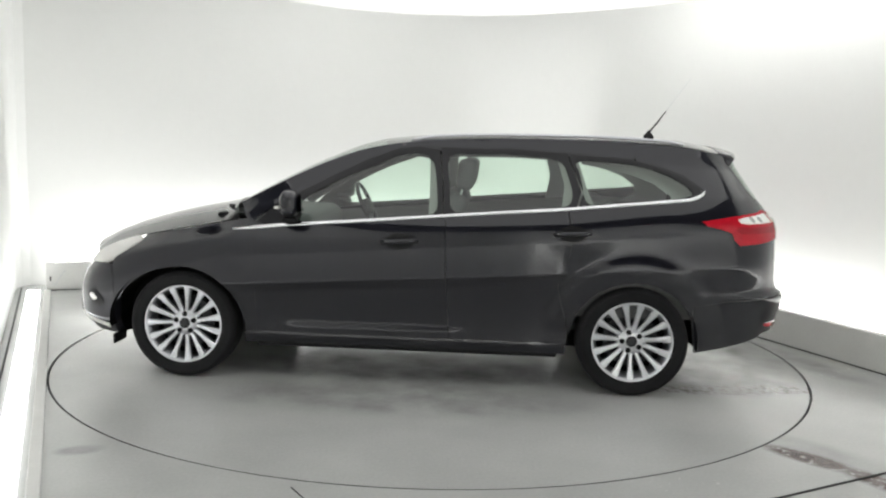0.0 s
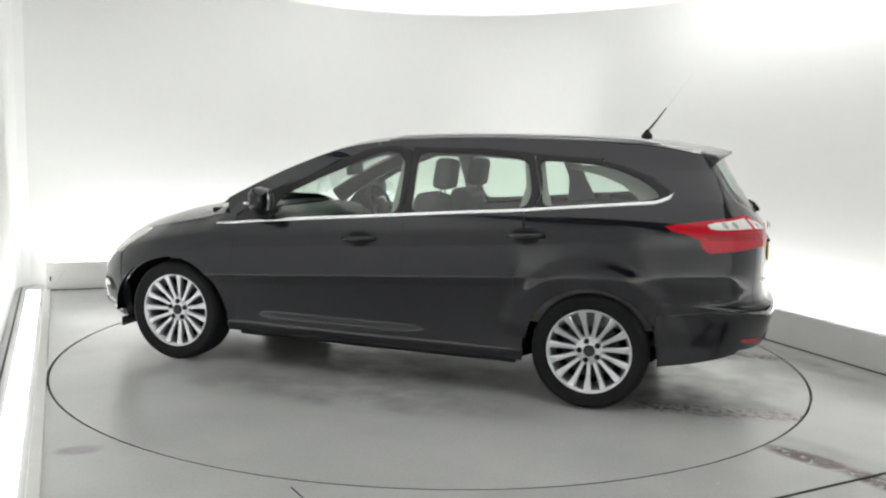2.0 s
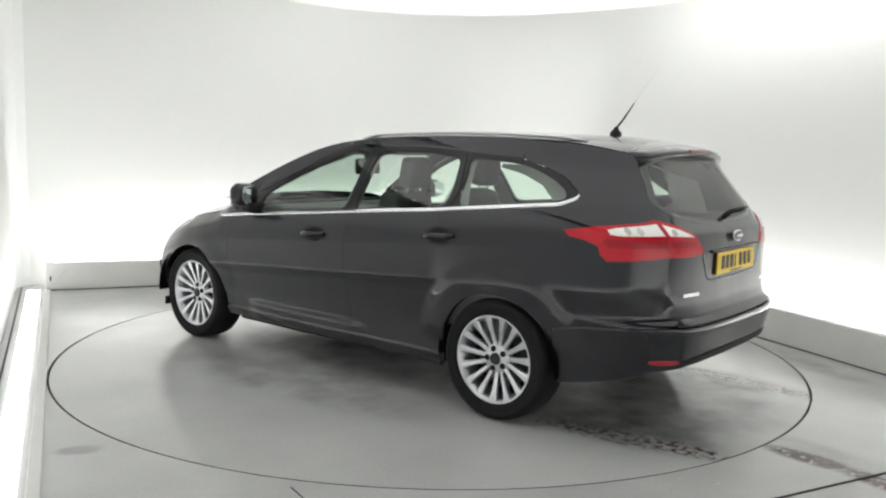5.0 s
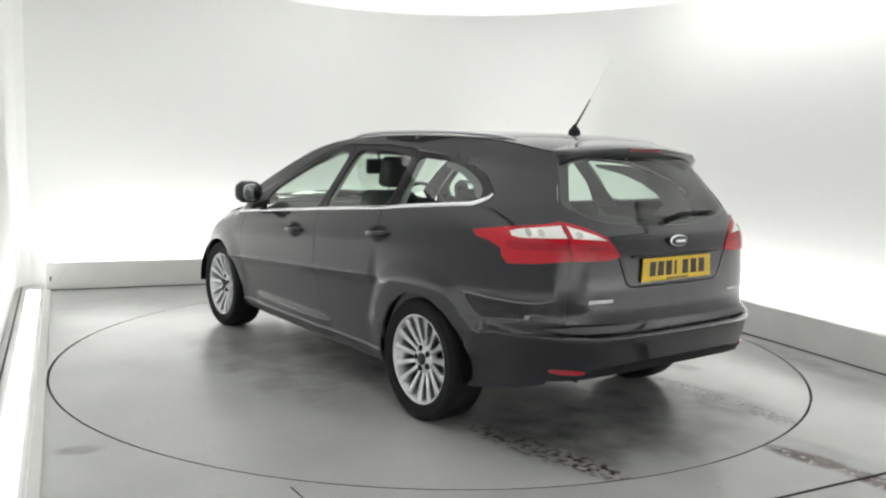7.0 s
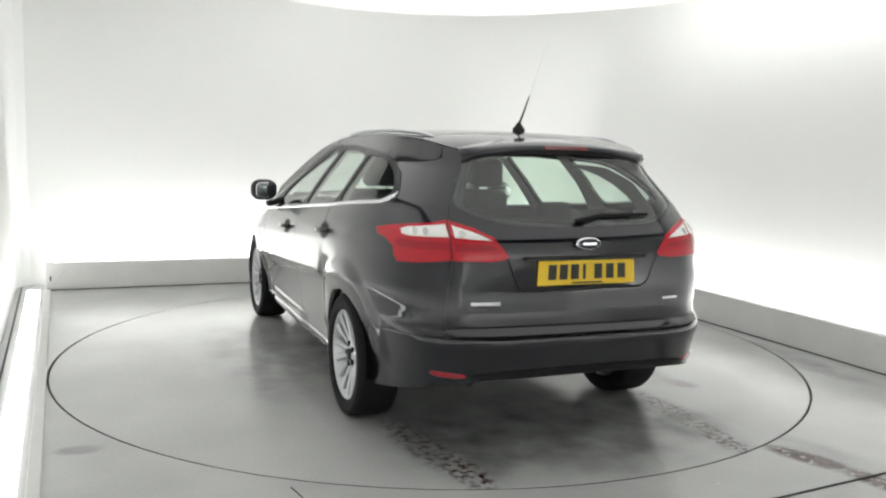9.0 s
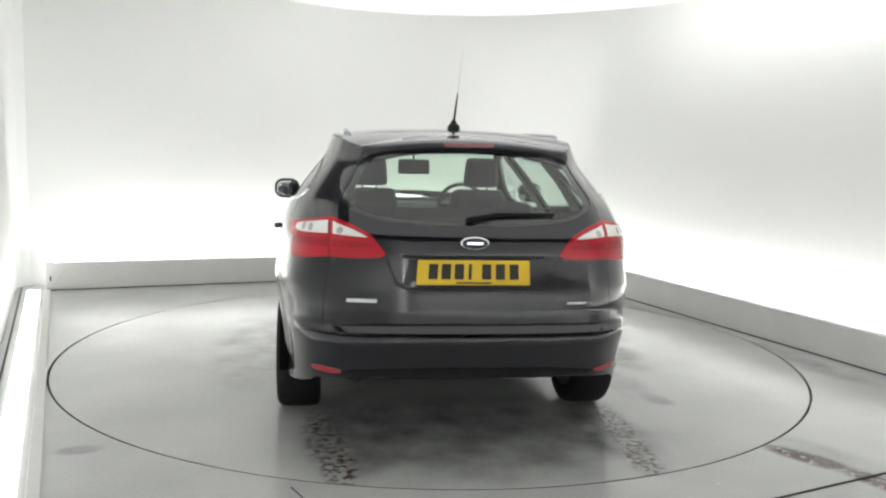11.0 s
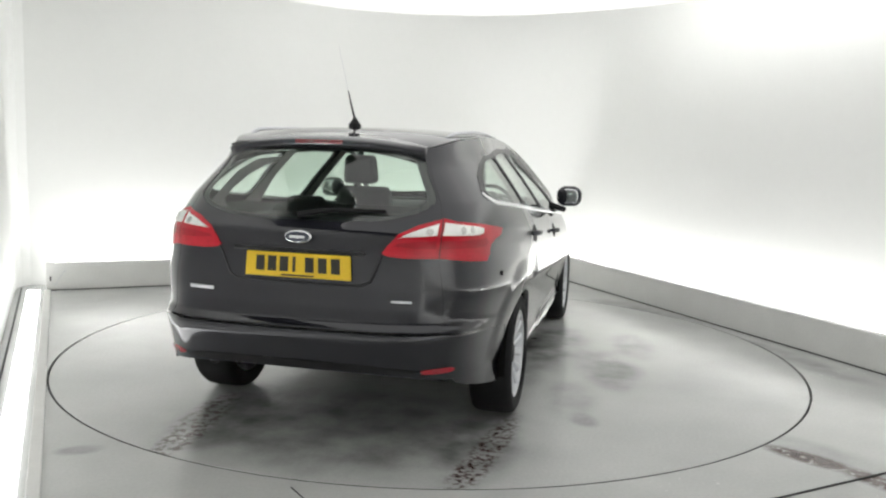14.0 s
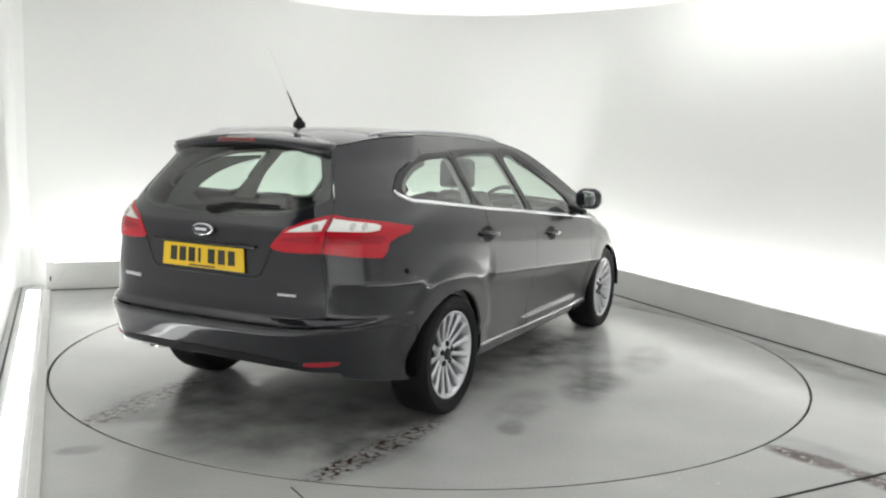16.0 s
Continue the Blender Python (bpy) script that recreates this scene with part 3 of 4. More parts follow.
def build_wheel(car):
    """One alloy wheel; its face looks along +y."""
    v, f = lathe([(0.225, -0.10), (0.232, -0.095), (0.226, -0.08), (0.205, -0.06), (0.20, 0.02), (0.212, 0.06), (0.221, 0.078), (0.236, 0.088), (0.238, 0.094),
                  (0.232, 0.098), (0.223, 0.094), (0.214, 0.075)], 64)
    wheel = part("wheel", from_lists(v, f), ALLOY, car, "silver multi-spoke alloy wheel", smooth=True)
    prof = [(0.228, -0.098), (0.245, -0.108), (0.285, -0.112), (0.308, -0.104), (0.318, -0.088), (0.322, -0.05), (0.322, 0.05), (0.318, 0.086), (0.308, 0.102), (0.296, 0.108),
            (0.292, 0.111), (0.288, 0.109), (0.262, 0.110), (0.245, 0.106), (0.234, 0.097)]
    v, f = lathe(prof, 72)
    part("tyre", from_lists(v, f), RUBBER, wheel, "black rubber tyre", smooth=True)
    v, f = lathe([(0.16, 0.005), (0.16, -0.02), (0.06, -0.02), (0.06, 0.005)], 40, closed=True)
    part("brake_disc", from_lists(v, f), DARK_METAL, wheel, "grey steel brake disc", smooth=False)
    v, f = lathe([(0.205, -0.03), (0.07, -0.03)], 40)
    part("wheel_back", from_lists(v, f), UNDER, wheel, "dark inside of the wheel")
    v, f = lathe([(0.0, 0.070), (0.045, 0.070), (0.070, 0.064), (0.082, 0.052), (0.085, 0.030)], 40)
    part("hub", from_lists(v, f), ALLOY, wheel, "silver wheel hub", smooth=True)
    v, f = lathe([(0.0, 0.081), (0.022, 0.080), (0.031, 0.076), (0.033, 0.066)], 28)
    part("centre_cap", from_lists(v, f), DARK_METAL, wheel, "dark round centre cap", smooth=True)
    nut = None
    for k in range(5):
        a = 2 * math.pi * (k + 0.25) / 5
        m = pose(0.054 * math.cos(a), 0.0, 0.054 * math.sin(a))
        if nut is None:
            v, f = lathe([(0.0, 0.0735), (0.015, 0.0735), (0.0165, 0.064)], 12)
            nut = part("wheel_nut", from_lists(v, f), BLACK_PLASTIC, wheel, "dark recessed wheel nut", m)
        else:
            place("wheel_nut", nut.data, wheel, "dark recessed wheel nut", m)
    # spokes: narrow at the waist, wider at hub and rim, ridged along the middle
    v, f = [], []
    rows = [(0.060, 0.0135, 0.060), (0.09, 0.0120, 0.064), (0.13, 0.0125, 0.072), (0.17, 0.0150, 0.081), (0.20, 0.019, 0.087), (0.224, 0.025, 0.091)]
    for r, w, y in rows:
        v += [(r, y - 0.03, -w), (r, y - 0.006, -w), (r, y, -w * 0.55), (r, y, w * 0.55), (r, y - 0.006, w), (r, y - 0.03, w)]
    for i in range(len(rows) - 1):
        for j in range(6):
            f.append((6 * i + j, 6 * i + (j + 1) % 6, 6 * i + 6 + (j + 1) % 6, 6 * i + 6 + j))
    spoke = None
    for k in range(15):
        m = Matrix.Rotation(2 * math.pi * k / 15, 4, "Y")
        if spoke is None:
            spoke = part("spoke", from_lists(v, f), ALLOY, wheel, "", m)
        else:
            place("spoke", spoke.data, wheel, "", m)
    return wheel


def settle(car):
    """Bring the body to its true height and front overhang."""
    done = set()
    for ob in car.children_recursive:
        if ob.type != "MESH" or ob.data.name in done:
            continue
        done.add(ob.data.name)
        chain, up = ob.matrix_basis.copy(), ob.parent
        while up is not car:
            chain, up = up.matrix_basis @ chain, up.parent
        back = chain.inverted()
        for v in ob.data.vertices:
            p = chain @ v.co - OFF
            v.co = back @ (Vector((body_x(p.x), p.y * narrow(p.x, p.z), body_z(p.x, p.z))) + OFF)


def body_z(x, z):
    """The waist sits a little lower, and the roof sides rise to a flatter roof."""
    rise = 0.055 * float(step(-2.15, -1.55, x)) * (1 - 0.5 * float(step(0.3, 1.0, x))) * (1 - float(step(1.0, 1.15, x)))
    return z - 0.020 * float(step(0.28, 0.75, z)) + rise * min(max((z - float(EAVES(x)) + 0.055) / 0.055, 0), 1)


def narrow(x, z):
    """The cabin draws in towards the tail, more so higher up."""
    return 1 - float(step(-0.9, -1.9, x)) * (0.045 * float(step(0.72, 1.0, z)) + 0.045 * float(step(1.05, 1.40, z)))


def body_x(x):
    return x + 0.22 * max(x - AXLE, 0)


def build_car():
    car = new("estate_car")
    tagged(car, "dark grey metallic five-door estate car parked on the turntable", "car")
    # ---------------- lower side panels, (x, z) from the side
    front_arch, rear_arch = arch(AXLE), arch(-AXLE)
    fa = front_arch[::-1]          # from before to behind the wheel
    fender_top = [(x, float(FENDER(x)) - 0.002) for x in np.linspace(0.98, 1.56, 12)]
    poly = [(0.885, 0.295), (0.885, 0.60), (0.885, 0.92), (0.90, 0.985)] + fender_top + [(1.60, 0.79), (1.68, 0.745), (1.71, 0.69), (1.685, 0.60), (1.672, 0.45)]
    poly += [p for p in fa if p[1] > 0.32 and p[0] < 1.68] + [(0.965, 0.295)]
    both("front_wing", side_at(poly), PAINT, car, "dark grey front wing", size=0.015)
    belt_line = [(x, float(BELT(x)) - 0.004) for x in np.linspace(0.885, -0.225, 12)]
    both("front_door", side_at([(-0.262, 0.295)] + [(0.885, 0.295)] + belt_line + [(-0.235, 0.7)]), PAINT, car, "dark grey front door", size=0.015)
    belt_rear = [(x, float(BELT(x)) - 0.004) for x in np.linspace(-0.225, -0.925, 9)]
    cut = [(-0.955, 0.92), (-0.94, 0.82), (-0.895, 0.72), (-0.885, 0.64), (-0.905, 0.54), (-0.935, 0.45), (-0.95, 0.36), (-0.95, 0.295)]
    both("rear_door", side_at([(-0.262, 0.295), (-0.235, 0.7)] + belt_rear + cut), PAINT, car, "dark grey rear door", size=0.015)
    # rear quarter: round the arch to the lamp, up the pillar to the eaves
    eaves_back = [(x, float(EAVES(x)) - 0.002) for x in np.linspace(-1.30, -1.86, 9)]
    belt_q = [(x, float(BELT(x)) + 0.004) for x in np.linspace(-0.93, -1.64, 9)]
    ra = [p for p in rear_arch if p[1] > 0.33]
    quarter = side_at(cut[::-1][1:]) + side_at(belt_q + [(-1.715, 1.195), (-1.70, 1.235), (-1.60, 1.305), (-1.45, 1.358), (-1.33, 1.38)] + eaves_back)
    quarter += tail_at([(0.549, 1.386), (0.594, 1.28), (0.649, 1.15), (0.659, 1.0), (0.659, 0.8), (0.659, 0.613)])
    quarter += side_at([(-2.05, 0.600), (-1.85, 0.583), (-1.668, 0.556), (-1.655, 0.48)]) + side_at([p for p in ra if p[0] > -1.66 and p[1] > 0.46])
    quarter += side_at([(-0.962, 0.36)])
    both("rear_quarter", quarter, PAINT, car, "dark grey rear quarter panel", gap=0.001, size=0.018)
    both("sill", side_at([(0.955, 0.285), (0.955, 0.225), (-0.945, 0.225), (-0.945, 0.285)]), PAINT, car, "dark grey sill under the doors", depth=0.05)
    # black strip draws the sill's low edge and paints the shade beneath it
    for sgn in (1, -1):
        part("sill_trim", box(1.80, 0.03, 0.05, bevel=0.012), BLACK_PLASTIC, car, "black strip for the sill's low edge and the shade below", pose(OFF.x, sgn * 0.772 + OFF.y, 0.216, sgn * 12, 0, 0))
    # ---------------- bumpers
    low = [(-1.672, 0.555), (-1.66, 0.45), (-1.678, 0.35), (-1.685, 0.262), (-1.85, 0.288), (-2.0, 0.322), (-2.08, 0.348)]
    right = lambda pts: [(-s, z) for s, z in pts[::-1]]
    half = tail_at([(0.0, 0.604), (0.3, 0.604), (0.5, 0.604), (0.66, 0.606)]) + side_at([(-2.05, 0.594), (-1.85, 0.578)] + low) + tail_at([(0.7, 0.368), (0.5, 0.392), (0.3, 0.400), (0.0, 0.402)])
    place("rear_bumper", panel_mesh("rear_bumper", half[1:-1] + right(half), PAINT, gap=0.003, depth=0.02, size=0.018), car, "dark grey rear bumper")
    ins = tail_at([(0.0, 0.452), (0.35, 0.448), (0.52, 0.436), (0.57, 0.425), (0.55, 0.408), (0.4, 0.408), (0.0, 0.410)])
    place("bumper_insert", panel_mesh("bumper_insert", ins[1:-1] + right(ins), BLACK_PLASTIC, lift=0.004, depth=0.02), car, "black plastic lower bumper insert")
    both("reflector", rounded(tail_at([(0.71, 0.440), (0.575, 0.436), (0.575, 0.410), (0.70, 0.412)]), 2), REFLECTOR, car, "red rear reflector", lift=0.008, depth=0.014, size=0.015)
    nose = nose_at([(0.0, 0.715), (0.3, 0.712), (0.5, 0.70), (0.60, 0.69)]) + side_at([(1.72, 0.675), (1.69, 0.60), (1.675, 0.45), (1.69, 0.33), (1.69, 0.22)]) + nose_at([(0.7, 0.22), (0.4, 0.20), (0.0, 0.20)])
    place("front_bumper", panel_mesh("front_bumper", nose[1:-1] + [(2 * ARC[-1] - s, z) for s, z in nose[::-1]], PAINT, gap=0.004, depth=0.05), car, "dark grey front bumper")
    gr = nose_at([(0.0, 0.44), (0.45, 0.43), (0.60, 0.39), (0.55, 0.29), (0.0, 0.27)])
    place("grille", panel_mesh("grille", gr[1:-1] + [(2 * ARC[-1] - s, z) for s, z in gr[::-1]], BLACK_PLASTIC, lift=0.004, depth=0.01), car, "black lower grille")
    both("fog_lamp_bezel", rounded(side_at([(1.80, 0.52), (1.87, 0.47), (1.80, 0.38), (1.73, 0.42)]), 2), BLACK_PLASTIC, car, "black fog lamp surround", lift=0.005, size=0.02)
    both("fog_lamp", rounded(side_at([(1.815, 0.485), (1.845, 0.465), (1.81, 0.425), (1.78, 0.445)]), 2), CLEAR_LENS, car, "clear round fog lamp", lift=0.009, depth=0.01, size=0.012)
    both("splitter", side_at([(1.93, 0.33), (1.93, 0.30), (1.73, 0.255), (1.73, 0.285)]), CLEAR_LENS, car, "pale bumper trim", lift=0.004, depth=0.01, size=0.02)
    lampf = side_at([(1.91, 0.648), (1.745, 0.675), (1.63, 0.765), (1.555, 0.825), (1.60, 0.842), (1.72, 0.797), (1.82, 0.748), (1.90, 0.700)])
    both("headlight", rounded(lampf, 1), CLEAR_LENS, car, "clear swept-back headlight", lift=0.006, depth=0.02, size=0.02)
    part("radiator_panel", box(0.05, 1.16, 0.18, bevel=0.01), LINING, car, "dark panel behind the nose", pose(1.80 + OFF.x, OFF.y, 0.64))
    # ---------------- tailgate and rear glass
    tg = tail_at([(0.0, 0.618), (0.4, 0.618), (0.657, 0.618), (0.657, 0.8), (0.657, 1.0), (0.647, 1.15), (0.592, 1.28), (0.544, 1.40), (0.3, 1.412), (0.0, 1.418)])
    gl = rounded(tail_at([(0.0, 1.088), (0.24, 1.09), (0.43, 1.105), (0.572, 1.145), (0.630, 1.195), (0.583, 1.28), (0.532, 1.395), (0.0, 1.408)])[1:-1]
                 + right(tail_at([(0.0, 1.088), (0.24, 1.09), (0.43, 1.105), (0.572, 1.145), (0.630, 1.195), (0.583, 1.28), (0.532, 1.395), (0.0, 1.408)])), 1)
    place("tailgate", panel_mesh("tailgate", tg[1:-1] + right(tg), PAINT, holes=(gl,), gap=0.001, size=0.02), car, "dark grey tailgate")
    place("rear_window", panel_mesh("rear_window", gl, GLASS, lift=-0.004, depth=0, gap=-0.004), car, "tinted rear window").visible_shadow = False
    # black band round the glass
    inner = rounded(tail_at([(0.0, 1.105), (0.24, 1.108), (0.44, 1.126), (0.545, 1.155), (0.588, 1.195), (0.548, 1.28), (0.495, 1.385), (0.0, 1.398)])[1:-1]
                    + right(tail_at([(0.0, 1.105), (0.24, 1.108), (0.44, 1.126), (0.545, 1.155), (0.588, 1.195), (0.548, 1.28), (0.495, 1.385), (0.0, 1.398)])), 1)
    place("window_band", panel_mesh("window_band", gl, BLACK_GLOSS, holes=(inner,), lift=-0.008, depth=0, gap=-0.004), car, "black band round the rear window")
    # dark ribbon paints the shaded edge of the plate recess, which has no depth here
    groove = []
    for a, b in zip([(0.41, 0.953), (0.345, 0.832), (0.30, 0.812), (-0.30, 0.812), (-0.345, 0.832)], [(0.345, 0.832), (0.30, 0.812), (-0.30, 0.812), (-0.345, 0.832), (-0.41, 0.953)]):
        groove += [(a[0] + (b[0] - a[0]) * k / 6, a[1] + (b[1] - a[1]) * k / 6) for k in range(6)]
    v, f = ribbon(tail_at(groove + [(-0.41, 0.953)]), 0.011, 0.002)
    part("plate_moulding", from_lists(v, f), BLACK_GLOSS, car, "dark line painting the shaded edge of the plate recess", smooth=True)
    # plate with bars in place of its characters
    px, tilt = -2.236 + OFF.x, 2
    plate = part("number_plate", box(0.008, 0.52, 0.111, bevel=0.003), YELLOW, car, "yellow number plate", pose(px, OFF.y, 0.888, 0, tilt, 0))
    for y in (0.187, 0.128, 0.068, 0.018, -0.058, -0.122, -0.186):
        w = 0.014 if y == 0.018 else 0.042
        part("bar", box(0.003, w, 0.068), PLATE_BLACK, plate, "black bar", pose(-0.0045, y, 0.004))
    part("bar", box(0.003, 0.16, 0.007), PLATE_BLACK, plate, "black bar", pose(-0.0045, 0, -0.046))
    part("plate_lamp_bar", box(0.025, 0.66, 0.014, bevel=0.005), BLACK_GLOSS, car, "black strip over the number plate", pose(-2.228 + OFF.x, OFF.y, 0.955))
    # oval badge and small lettering bars
    def oval(rx, rz, h, square=1.0):
        v, f = lathe([(0.0, h), (0.8, h), (0.94, h * 0.6), (1.0, 0.0)], 36)
        soft = lambda k: math.copysign(abs(k) ** square, k)
        bm = from_lists([(soft(x) * rx, y, soft(z) * rz) for x, y, z in v], f)
        return bm
    badge = part("badge", oval(0.068, 0.030, 0.008), CHROME, car, "chrome-rimmed oval badge", pose(-2.238 + OFF.x, OFF.y, 1.018, 4, 0, 90), smooth=True)
    part("badge_field", oval(0.060, 0.024, 0.003), material("badge_blue_grey", (0.030, 0.036, 0.055), 0.25, 0.3, 0.6), badge, "blue-grey oval field", pose(0, 0.0075, 0), smooth=True)
    part("badge_bar", box(0.075, 0.002, 0.012, bevel=0.0008), CHROME, badge, "plain light bar", pose(0, 0.0115, 0))
    for y0, y1, z in ((0.56, 0.425, 0.757), (-0.435, -0.53, 0.748)):
        pp, nn = skin(np.array([tail_at([((y0 + y1) / 2, z)])[0][0]]), np.array([z]))
        yaw = math.degrees(math.atan2(nn[0][1], nn[0][0]))
        part("lettering_bar", box(0.005, abs(y1 - y0), 0.017 if y0 > 0 else 0.011, bevel=0.002), ALLOY, car, "small silver bar on the tailgate",
             Matrix.Translation(Vector(pp[0]) + Vector(nn[0]) * 0.002 + OFF) @ pose(0, 0, 0, 0, 0, yaw))
    # ---------------- tail lamps
    outer = side_at([(-1.685, 1.050), (-1.86, 1.078), (-2.03, 1.10)]) + tail_at([(0.661, 1.115), (0.661, 0.944)]) + side_at([(-2.04, 0.925), (-1.915, 0.915), (-1.88, 0.945), (-1.865, 0.985), (-1.80, 1.008), (-1.72, 1.022)])
    lamps = both("tail_lamp", outer, RED_LENS, car, "red and clear tail lamp wrapping the corner", lift=0.006, depth=0.014, size=0.016, gap=0.001)
    white = side_at([(-1.895, 1.062), (-1.93, 1.073), (-2.03, 1.087)]) + tail_at([(0.668, 1.096), (0.668, 1.040)]) + side_at([(-2.03, 1.036), (-1.96, 1.034), (-1.915, 1.040)])
    band = side_at([(-1.90, 1.022), (-2.03, 1.020)]) + tail_at([(0.668, 1.022), (0.668, 0.985)]) + side_at([(-2.03, 0.982), (-1.92, 0.980), (-1.885, 1.0)])
    band2 = tail_at([(0.648, 1.022), (0.56, 1.018), (0.475, 1.008), (0.455, 0.992), (0.56, 0.985), (0.648, 0.985)])
    for lamp, fl in zip(lamps, (False, True)):
        place("clear_lens", panel_mesh("clear_lens", white, CLEAR_LENS, flip=fl, lift=0.0085, depth=0.006, size=0.014), lamp, "clear lens with two bulbs behind it")
        place("lens_band", panel_mesh("lens_band", band, DEEP_RED, flip=fl, lift=0.0080, depth=0.003, size=0.014), lamp, "darker red ribbed band")
        for x in (-1.985, -2.035):
            c = side_at([(x, 1.059)])[0]
            ring = [(c[0] + 0.015 * math.cos(a), c[1] + 0.017 * math.sin(a)) for a in np.linspace(0, 2 * math.pi, 16, endpoint=False)]
            place("bulb_reflector", panel_mesh("bulb_reflector", ring, LAMP_GREY, flip=fl, lift=0.0105, depth=0.003, gap=0, size=0.012), lamp, "grey round reflector")
    innr = tail_at([(0.657, 1.113), (0.56, 1.085), (0.475, 1.045), (0.43, 0.995), (0.405, 0.962), (0.43, 0.948), (0.50, 0.942), (0.657, 0.943)])
    lamps = both("inner_tail_lamp", innr, RED_LENS, car, "red and clear inner tail lamp on the tailgate", lift=0.006, depth=0.014, size=0.016, gap=0.001)
    white2 = tail_at([(0.648, 1.093), (0.57, 1.068), (0.508, 1.044), (0.478, 1.030), (0.56, 1.034), (0.648, 1.040)])
    for lamp, fl in zip(lamps, (False, True)):
        place("clear_lens", panel_mesh("clear_lens", white2, CLEAR_LENS, flip=fl, lift=0.0085, depth=0.006, size=0.014), lamp, "clear reversing lens")
        place("lens_band", panel_mesh("lens_band", band2, DEEP_RED, flip=fl, lift=0.0080, depth=0.003, size=0.014), lamp, "darker red ribbed band")
        c = tail_at([(0.615, 1.055)])[0]
        ring = [(c[0] + 0.016 * math.cos(a), c[1] + 0.014 * math.sin(a)) for a in np.linspace(0, 2 * math.pi, 16, endpoint=False)]
        place("bulb_reflector", panel_mesh("bulb_reflector", ring, LAMP_GREY, flip=fl, lift=0.0105, depth=0.003, gap=0, size=0.012), lamp, "grey round reflector")
    # ---------------- windows
    def up(pts):
        return side_at(pts)
    w1 = up([(0.655, 0.972), (0.30, 1.000), (-0.178, 1.041), (-0.165, 1.20), (-0.13, 1.372), (-0.02, 1.378), (0.10, 1.358), (0.28, 1.294), (0.42, 1.228), (0.58, 1.142), (0.655, 1.085)])
    w2 = up([(-0.252, 1.050), (-0.93, 1.108), (-0.958, 1.18), (-0.93, 1.29), (-0.893, 1.382), (-0.6, 1.394), (-0.205, 1.386), (-0.235, 1.22)])
    w3 = up([(-1.02, 1.120), (-1.50, 1.165), (-1.655, 1.195), (-1.625, 1.245), (-1.53, 1.30), (-1.40, 1.346), (-1.25, 1.372), (-0.958, 1.384), (-1.0, 1.29)])
    f1 = up([(0.93, 0.935), (0.885, 0.938)] + [(x, float(BELT(x)) + 0.006) for x in np.linspace(0.7, -0.2, 9)] + [(-0.2, 1.2), (-0.165, 1.39), (-0.05, 1.395), (0.10, 1.376), (0.28, 1.322), (0.45, 1.25), (0.63, 1.16), (0.80, 1.06)])
    f2 = up([(x, float(BELT(x)) + 0.006) for x in np.linspace(-0.21, -0.97, 8)] + [(-1.0, 1.2), (-0.965, 1.30), (-0.925, 1.40), (-0.6, 1.408), (-0.17, 1.398), (-0.205, 1.2)])
    f3 = up([(x, float(BELT(x)) + 0.006) for x in np.linspace(-0.985, -1.62, 8)] + [(-1.70, 1.20), (-1.69, 1.235), (-1.59, 1.302), (-1.44, 1.354), (-1.30, 1.385), (-0.935, 1.398), (-0.975, 1.30), (-1.012, 1.2)])
    for nm, fr, wn in (("front_window", f1, rounded(w1, 2)), ("rear_side_window", f2, rounded(w2, 2)), ("quarter_window", f3, rounded(w3, 2))):
        frames = both(nm + "_frame", fr, BLACK_GLOSS, car, "black satin window surround", holes=(wn,), lift=-0.002, depth=0.02, gap=0.001)
        for fr_ob, fl in zip(frames, (False, True)):
            g = place("pane", panel_mesh("pane", wn, GLASS, flip=fl, lift=-0.008, depth=0, gap=-0.006), fr_ob, "lightly green tinted glass")
            g.visible_shadow = False
    both("pillar_lining", up([(-0.12, 1.02), (-0.265, 1.03), (-0.235, 1.22), (-0.21, 1.40), (-0.10, 1.40), (-0.115, 1.2)]), HEADLINER, car, "grey inner pillar lining", lift=-0.035, depth=0)
    both("pillar_lining", up([(-0.875, 1.03), (-1.115, 1.05), (-1.035, 1.24), (-0.985, 1.41), (-0.86, 1.41), (-0.905, 1.25)]), HEADLINER, car, "grey inner pillar lining", lift=-0.035, depth=0)
    both("pillar_lining", up([(-1.42, 1.08), (-1.80, 1.10), (-1.80, 1.33), (-1.50, 1.40), (-1.12, 1.41), (-1.12, 1.385), (-1.30, 1.35), (-1.44, 1.30), (-1.53, 1.235), (-1.55, 1.17)]), HEADLINER, car, "grey inner pillar lining", lift=-0.09, depth=0)
    # painted roof side rail, from the screen pillar to the tail
    top = [(x, float(EAVES(x))) for x in np.linspace(1.0, -1.34, 40)]
    under = [(-1.31, 1.385), (-1.25, 1.388), (-0.92, 1.402), (-0.6, 1.410), (-0.17, 1.400), (-0.05, 1.397), (0.10, 1.378), (0.28, 1.324), (0.45, 1.252), (0.63, 1.162), (0.80, 1.062), (0.935, 0.965)]
    both("roof_side_rail", up(top + under), PAINT, car, "dark grey roof side and screen pillar", gap=0.0005, depth=0.02, size=0.012)
    # chrome strip along the windows
    for mir in (False, True):
        xs = list(np.linspace(1.03, -1.62, 46))
        path = side_at([(x, float(BELT(x)) + 0.001) for x in xs] + [(-1.665, 1.180), (-1.70, 1.197), (-1.712, 1.216)])
        v, f = ribbon(path, 0.017, 0.009)
        part("chrome_strip", from_lists(mirrored(v) if mir else v, f), CHROME, car, "thin chrome strip below the windows", smooth=True)
    # ---------------- roof, bonnet, windscreen
    xs = np.linspace(0.16, -1.93, 44)
    edge = surface(np.array([q[0] for q in side_at([(x, float(EAVES(x))) for x in xs])]), EAVES(xs))
    crown = 0.040 + 0.006 * step(-1.2, -1.9, xs)
